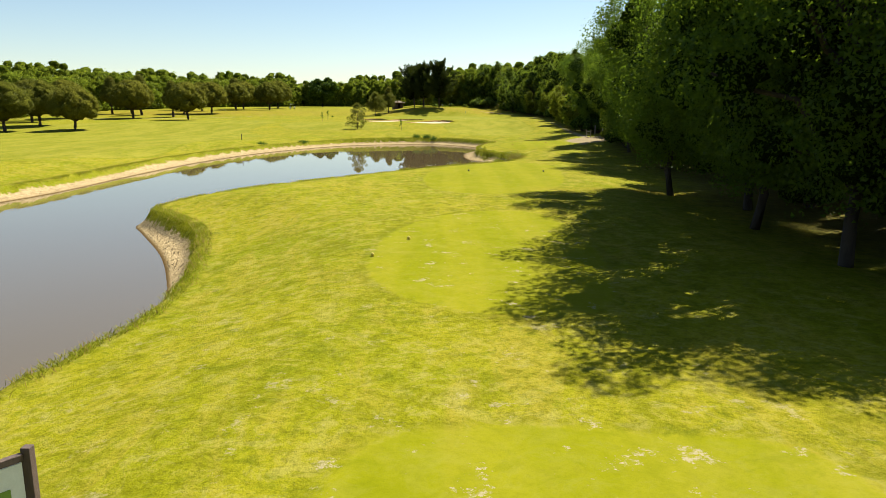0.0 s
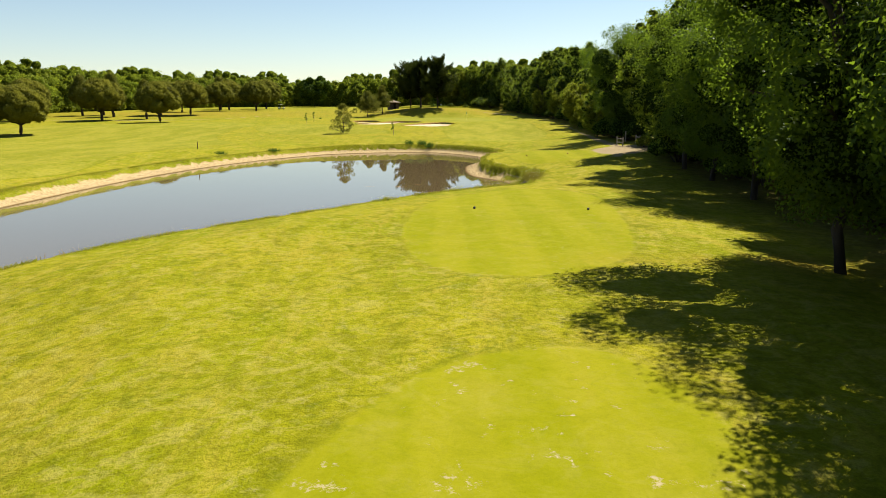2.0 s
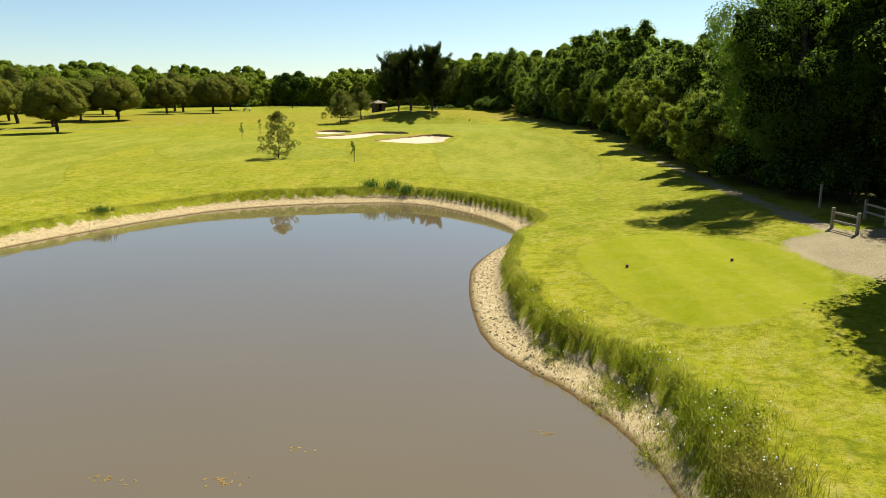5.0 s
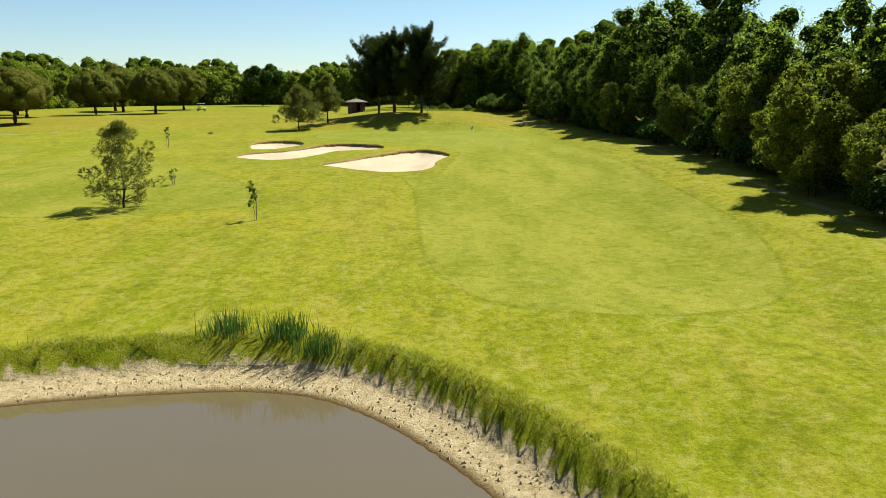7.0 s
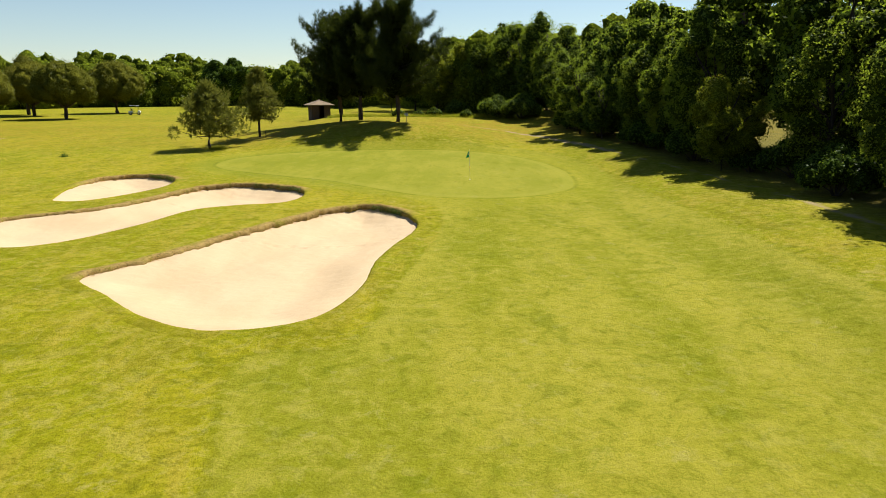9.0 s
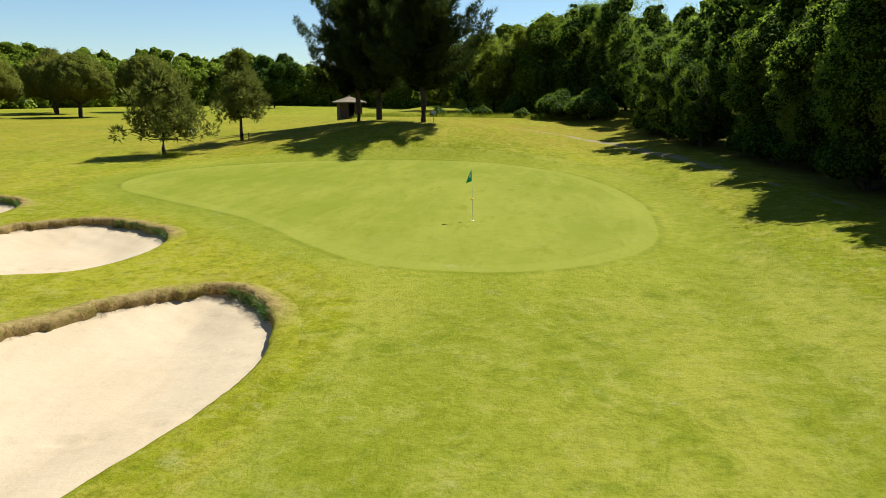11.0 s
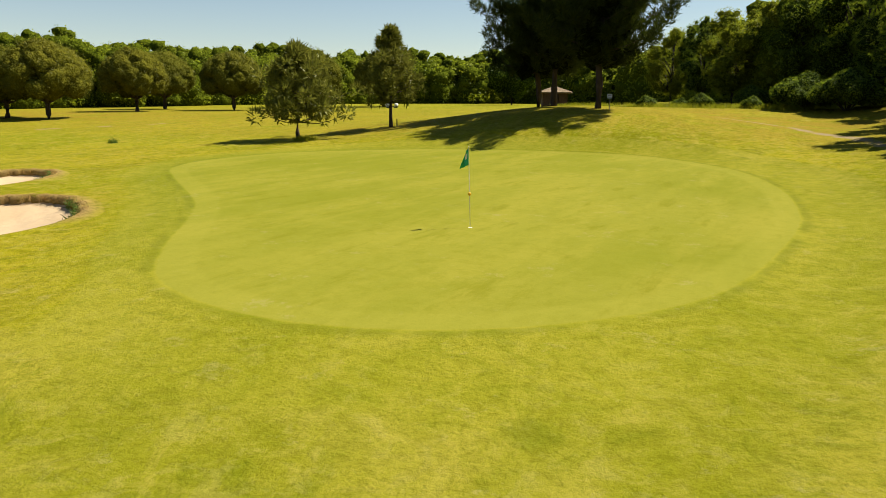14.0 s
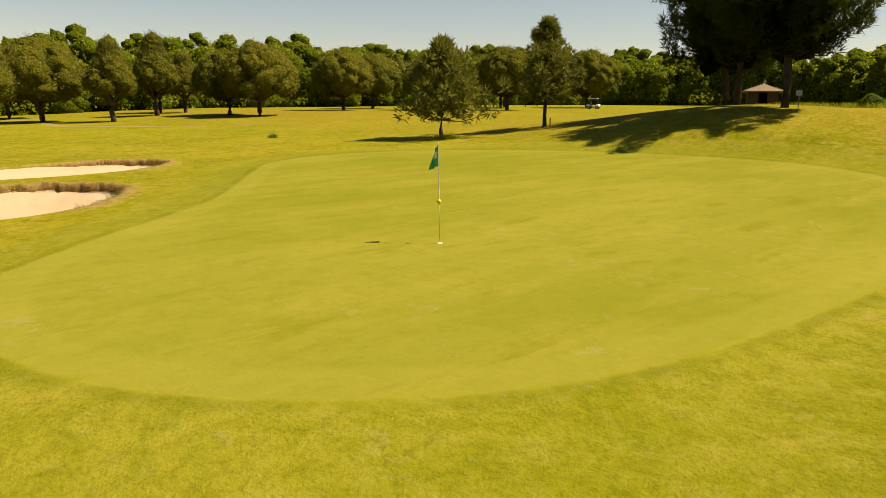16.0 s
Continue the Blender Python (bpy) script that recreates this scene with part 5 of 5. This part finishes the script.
def flagstick(x, y):
    z = ground_at(x, y)
    ob = thing("flagstick", "white flagstick with a drooping green flag on the green", "flagstick", pose(x, y, z, 0, -2.0, 0))
    bm = bmesh.new()
    lathe(bm, [(0.009, -0.05), (0.009, 1.0), (0.008, 1.96), (0.012, 1.965), (0.012, 1.99), (0.004, 2.0)], Matrix(), 10)
    part("pole", bm_mesh("pole", bm, plain("white_pole", (0.62, 0.6, 0.54), (0.7, 0.68, 0.62), 8, 0.4, 0.05), True), ob)
    bm = bmesh.new()
    bmesh.ops.create_uvsphere(bm, u_segments=16, v_segments=10, radius=0.045, matrix=pose(0, 0, 0.84))
    part("ball", bm_mesh("ball", bm, plain("yellow_plastic", (0.75, 0.42, 0.015), (0.8, 0.48, 0.02), 8, 0.4, 0.05), True), ob, "yellow plastic ball")
    bm = bmesh.new()
    lathe(bm, [(0.054, 0.004), (0.054, 0.008), (0.02, 0.008), (0.02, 0.004)], Matrix(), 20)
    part("cup", bm_mesh("cup", bm, PETAL), ob, "white cup rim")
    # cloth hanging in folds from the top
    nu, nv = 14, 12
    verts, faces = [], []
    for j in range(nv + 1):
        for i in range(nu + 1):
            u, v = i / nu, j / nv
            w = 0.25 * u ** 0.9 * (0.35 + 0.65 * v)
            verts.append((-0.012 - w * 0.9, 0.05 * math.sin(u * 9 + v * 2.2) * u, 1.96 - 0.42 * v - 0.14 * u * (1 - 0.35 * v)))
    for j in range(nv):
        for i in range(nu):
            a = j * (nu + 1) + i
            faces.append((a, a + 1, a + nu + 2, a + nu + 1))
    me = mesh_from("cloth", verts, faces, plain("green_cloth", (0.008, 0.34, 0.15), (0.016, 0.44, 0.21), 6, 0.7, 0.1), flat=False)
    me.materials.append(PETAL)
    idx = [1 if (0.15 < (k % nu) / nu < 0.65 and 3 <= k // nu <= 6) else 0 for k in range(len(faces))]
    me.polygons.foreach_set("material_index", idx)
    cloth = part("flag", me, ob, "green cloth flag with a white emblem")
    cloth.modifiers.new("thick", "SOLIDIFY").thickness = 0.003
    return ob


flagstick(5.78, 182.2)


# ---- tee markers ----
def tee_marker(colour, x, y, label):
    ob = thing("tee_marker", label, "tee marker", pose(x, y, ground_at(x, y)), "tee markers")
    bm = bmesh.new()
    lathe(bm, [(0.028, 0.0), (0.048, 0.01), (0.06, 0.04), (0.06, 0.07), (0.046, 0.1), (0.024, 0.115)], Matrix(), 14)
    part("head", bm_mesh("head", bm, colour, True), ob)
    bm = bmesh.new()
    lathe(bm, [(0.012, -0.06), (0.012, 0.01)], Matrix(), 8)
    part("spike", bm_mesh("spike", bm, TIMBER_DARK), ob)


YELLOW = plain("marker_yellow", (0.45, 0.36, 0.03), (0.55, 0.43, 0.04), 10, 0.5, 0.05)
DARK = plain("marker_dark", (0.018, 0.018, 0.03), (0.03, 0.03, 0.045), 10, 0.45, 0.05)
RED = plain("marker_red", (0.11, 0.008, 0.008), (0.16, 0.012, 0.01), 10, 0.45, 0.05)
for colour, x, y, word in ((YELLOW, -1.2, 24.5, "yellow"), (YELLOW, -2.2, 21.7, "yellow"), (DARK, 1.85, 51.5, "dark blue"), (DARK, 7.2, 51.0, "dark blue"), (RED, 8.6, 88.4, "red"), (RED, 12.7, 88.6, "red")):
    tee_marker(colour, x, y, "small round %s marker standing on the tee" % word)


# ---- timber: tee sign, rails, posts ----
def beam(bm, a, b, w, d, bevel=0.008):
    a, b = Vector(a), Vector(b)
    q = (b - a).to_track_quat("Z", "Y").to_matrix().to_4x4()
    box(bm, (w, d, (b - a).length), Matrix.Translation((a + b) / 2) @ q, bevel)


def one_beam(name, a, b, w, d, material, parent, label=""):
    bm = bmesh.new()
    beam(bm, a, b, w, d)
    return part(name, bm_mesh(name, bm, material), parent, label)


x, y = -4.15, 6.55
z0 = ground_at(x, y)
sign = thing("tee_sign", "dark timber frame holding a white course board", "sign", pose(x, y, z0, 0, 0, 0))
ex, ey = -0.62, -0.75
top = 3.06 - z0
one_beam("post", (0, 0, -0.3), (0, 0, top), 0.095, 0.095, TIMBER_DARK, sign)
one_beam("post", (ex, ey, -0.3), (ex, ey, top), 0.095, 0.095, TIMBER_DARK, sign)
one_beam("rail", (0.0 + ex * 0.06, ey * 0.06, top - 0.09), (ex * 0.94, ey * 0.94, top - 0.09), 0.075, 0.075, TIMBER_DARK, sign)
one_beam("rail", (ex * 0.06, ey * 0.06, top - 0.82), (ex * 0.94, ey * 0.94, top - 0.82), 0.075, 0.075, TIMBER_DARK, sign)
ang = math.degrees(math.atan2(ey, ex))
bm = bmesh.new()
box(bm, (0.84, 0.02, 0.62), pose(ex / 2, ey / 2, top - 0.455, 0, 0, ang), 0.003)
board = part("board", bm_mesh("board", bm, plain("white_board", (0.72, 0.72, 0.7), (0.8, 0.8, 0.78), 6, 0.4, 0.03)), sign, "white printed board")
bm = bmesh.new()
for u, w, h2, zz in ((0.1, 0.22, 0.3, -0.4), (-0.2, 0.18, 0.24, -0.5)):
    box(bm, (w, 0.004, h2), pose(ex / 2, ey / 2, top + zz, 0, 0, ang) @ pose(u, 0.0135, 0), 0)
part("print", bm_mesh("print", bm, plain("print_green", (0.16, 0.27, 0.03), (0.22, 0.34, 0.05), 8)), board, "green printed map shape")


def hurdle(a, b, h):
    za, zb = ground_at(*a), ground_at(*b)
    ob = thing("rail_fence", "short weathered two-rail wooden fence beside the path", "fence", pose(a[0], a[1], za), "rails at the path")
    d = Vector((b[0] - a[0], b[1] - a[1], zb - za))
    one_beam("post", (0, 0, -0.2), (0, 0, h), 0.11, 0.11, TIMBER, ob)
    one_beam("post", d + Vector((0, 0, -0.2)), d + Vector((0, 0, h)), 0.11, 0.11, TIMBER, ob)
    for zz in (0.38, 0.78):
        one_beam("rail", d * 0.04 + Vector((0, 0, h * zz)), d * 0.96 + Vector((0, 0, h * zz)), 0.05, 0.09, TIMBER, ob)


hurdle((18.35, 92.1), (18.6, 90.6), 0.9)
hurdle((20.8, 93.9), (20.75, 92.2), 0.9)
hurdle((22.2, 91.8), (22.4, 90.2), 0.9)
for x, y, h, w, mat, label in ((-28.9, 103.1, 0.85, 0.09, TIMBER_DARK, "short dark marker post beside the pond"), (-15.3, 212.9, 0.6, 0.07, TIMBER_DARK, "short dark post beside a young pine"), (20.6, 97.5, 1.2, 0.1, TIMBER, "pale wooden post at the wood's edge")):
    bm = bmesh.new()
    beam(bm, (0, 0, -0.2), (0, 0, h), w, w, 0.012)
    ob = new("post", bm_mesh("post", bm, mat))
    ob.matrix_basis = pose(x, y, ground_at(x, y), 0, 0, 20)
    tagged(ob, label, "post")
broom = bush(97, 1.3, 1.1, 1100, 0.08, LEAF_LIGHT, "small yellow-green shrub beside the path rails", MASS_LIGHT)
plant(broom, 20.4, 88.9, 0)

# small notice under the pines
x, y = -0.2, 216.6
notice = thing("notice", "small white notice on a thin post under a pine", "sign", pose(x, y, ground_at(x, y), 0, 0, -25))
one_beam("post", (0, 0, -0.2), (0, 0, 0.95), 0.04, 0.04, TIMBER, notice)
bm = bmesh.new()
box(bm, (0.42, 0.025, 0.3), pose(0, -0.035, 0.95), 0.004)
plate = part("plate", bm_mesh("plate", bm, plain("grey_plate", (0.4, 0.42, 0.44), (0.5, 0.52, 0.54), 6, 0.5, 0.03)), notice, "pale plate with two dark lines")
bm = bmesh.new()
for zz in (0.88, 1.0):
    box(bm, (0.3, 0.004, 0.035), pose(0, -0.0505, zz), 0)
part("lettering", bm_mesh("lettering", bm, TIMBER_DARK), plate)


# ---- shelter behind the pines ----
def shelter(x, y):
    z = ground_at(x, y)
    ob = thing("shelter", "small square brick shelter with a tiled pyramid roof", "shelter", pose(x, y, z, 0, 0, 25))
    brick = plain("red_brick", (0.045, 0.026, 0.018), (0.075, 0.042, 0.03), 5, 0.9, 0.5)
    w, h = 1.35, 2.15
    for name, size, at in (("wall", (2 * w, 0.2, h + 0.3), (0, w, h / 2 - 0.15)), ("wall", (0.2, 2 * w - 0.22, h + 0.3), (-w, 0, h / 2 - 0.15)), ("wall", (0.2, 2 * w - 0.22, h + 0.3), (w, 0, h / 2 - 0.15)),
                           ("wall", (0.95, 0.2, h + 0.3), (-0.87, -w, h / 2 - 0.15)), ("wall", (0.95, 0.2, h + 0.3), (0.87, -w, h / 2 - 0.15))):
        bm = bmesh.new()
        box(bm, size, pose(*at), 0.01)
        part(name, bm_mesh(name, bm, brick), ob)
    bm = bmesh.new()
    e, a = 1.95, 2.9
    base = [bm.verts.new(c) for c in ((-e, -e, h), (e, -e, h), (e, e, h), (-e, e, h))]
    low = [bm.verts.new((c.co.x, c.co.y, h - 0.1)) for c in base]
    tip = bm.verts.new((0, 0, a))
    for i in range(4):
        bm.faces.new((base[i], base[(i + 1) % 4], tip))
        bm.faces.new((low[i], low[(i + 1) % 4], base[(i + 1) % 4], base[i]))
    bm.faces.new(list(reversed(low)))
    tile = plain("clay_tile", (0.16, 0.115, 0.07), (0.25, 0.18, 0.105), 3, 0.9, 0.6)
    roof = part("roof", bm_mesh("roof", bm, tile), ob, "weathered clay tiled roof")
    piece = bmesh.new()
    box(piece, (0.24, 0.34, 0.03), Matrix(), 0.006)
    me = bm_mesh("tile", piece, tile)
    slope = math.atan2(a - h, e)
    for side in range(4):
        for r in range(7):
            q = (r + 0.5) / 7
            count = max(1, int(2 * e * (1 - q) / 0.25))
            for c in range(count):
                t = new("tile", me)
                t.parent = roof
                t.matrix_basis = pose(0, 0, 0, 0, 0, 90 * side) @ Matrix.Translation(((c - (count - 1) / 2) * 0.255, -e * (1 - q), h + (a - h) * q + 0.03)) @ pose(0, 0, 0, math.degrees(slope) - 3, 0, 0)
    bm = bmesh.new()
    lathe(bm, [(0.16, a - 0.04), (0.12, a + 0.08), (0.03, a + 0.12)], Matrix(), 8)
    part("finial", bm_mesh("finial", bm, tile), roof)
    return ob


shelter(-15.6, 248.8)


# ---- golf cart on the far path ----
def golf_cart(x, y, turn):
    ob = thing("golf_cart", "parked white golf cart with a flat roof on the far path", "golf cart", pose(x, y, ground_at(x, y), 0, 0, turn))
    white = plain("cart_white", (0.7, 0.7, 0.68), (0.8, 0.8, 0.78), 4, 0.35, 0.03)
    black = plain("cart_black", (0.02, 0.02, 0.02), (0.04, 0.04, 0.04), 6, 0.6, 0.1)
    for name, size, at, mat in (("chassis", (2.3, 1.1, 0.16), (0, 0, 0.36), black), ("front_cowl", (0.55, 1.1, 0.45), (0.88, 0, 0.62), white), ("rear_body", (0.8, 1.1, 0.4), (-0.72, 0, 0.6), white),
                                ("seat", (0.5, 1.05, 0.14), (-0.2, 0, 0.78), black), ("backrest", (0.12, 1.05, 0.45), (-0.5, 0, 1.05), black), ("roof", (1.75, 1.15, 0.06), (-0.05, 0, 1.82), white)):
        bm = bmesh.new()
        box(bm, size, pose(*at), min(size) * 0.35)
        part(name, bm_mesh(name, bm, mat), ob)
    for sx, lx in ((0.68, 0.78), (-0.82, -0.72)):
        for sy in (-0.48, 0.48):
            one_beam("pillar", (sx, sy, 0.7), (lx * 0.95, sy, 1.8), 0.04, 0.04, black, ob)
    for sx in (-0.75, 0.78):
        for sy in (-0.5, 0.5):
            bm = bmesh.new()
            lathe(bm, [(0.13, -0.09), (0.22, -0.08), (0.23, 0.0), (0.22, 0.08), (0.13, 0.09)], pose(sx, sy, 0.23, 90, 0, 0), 16)
            tyre = part("tyre", bm_mesh("tyre", bm, black, True), ob)
            bm = bmesh.new()
            lathe(bm, [(0.03, -0.1), (0.12, -0.096), (0.12, 0.096), (0.03, 0.1)], pose(sx, sy, 0.23, 90, 0, 0), 12)
            part("rim", bm_mesh("rim", bm, white), tyre, "white wheel rim")
    return ob


golf_cart(-58.5, 281, 15)
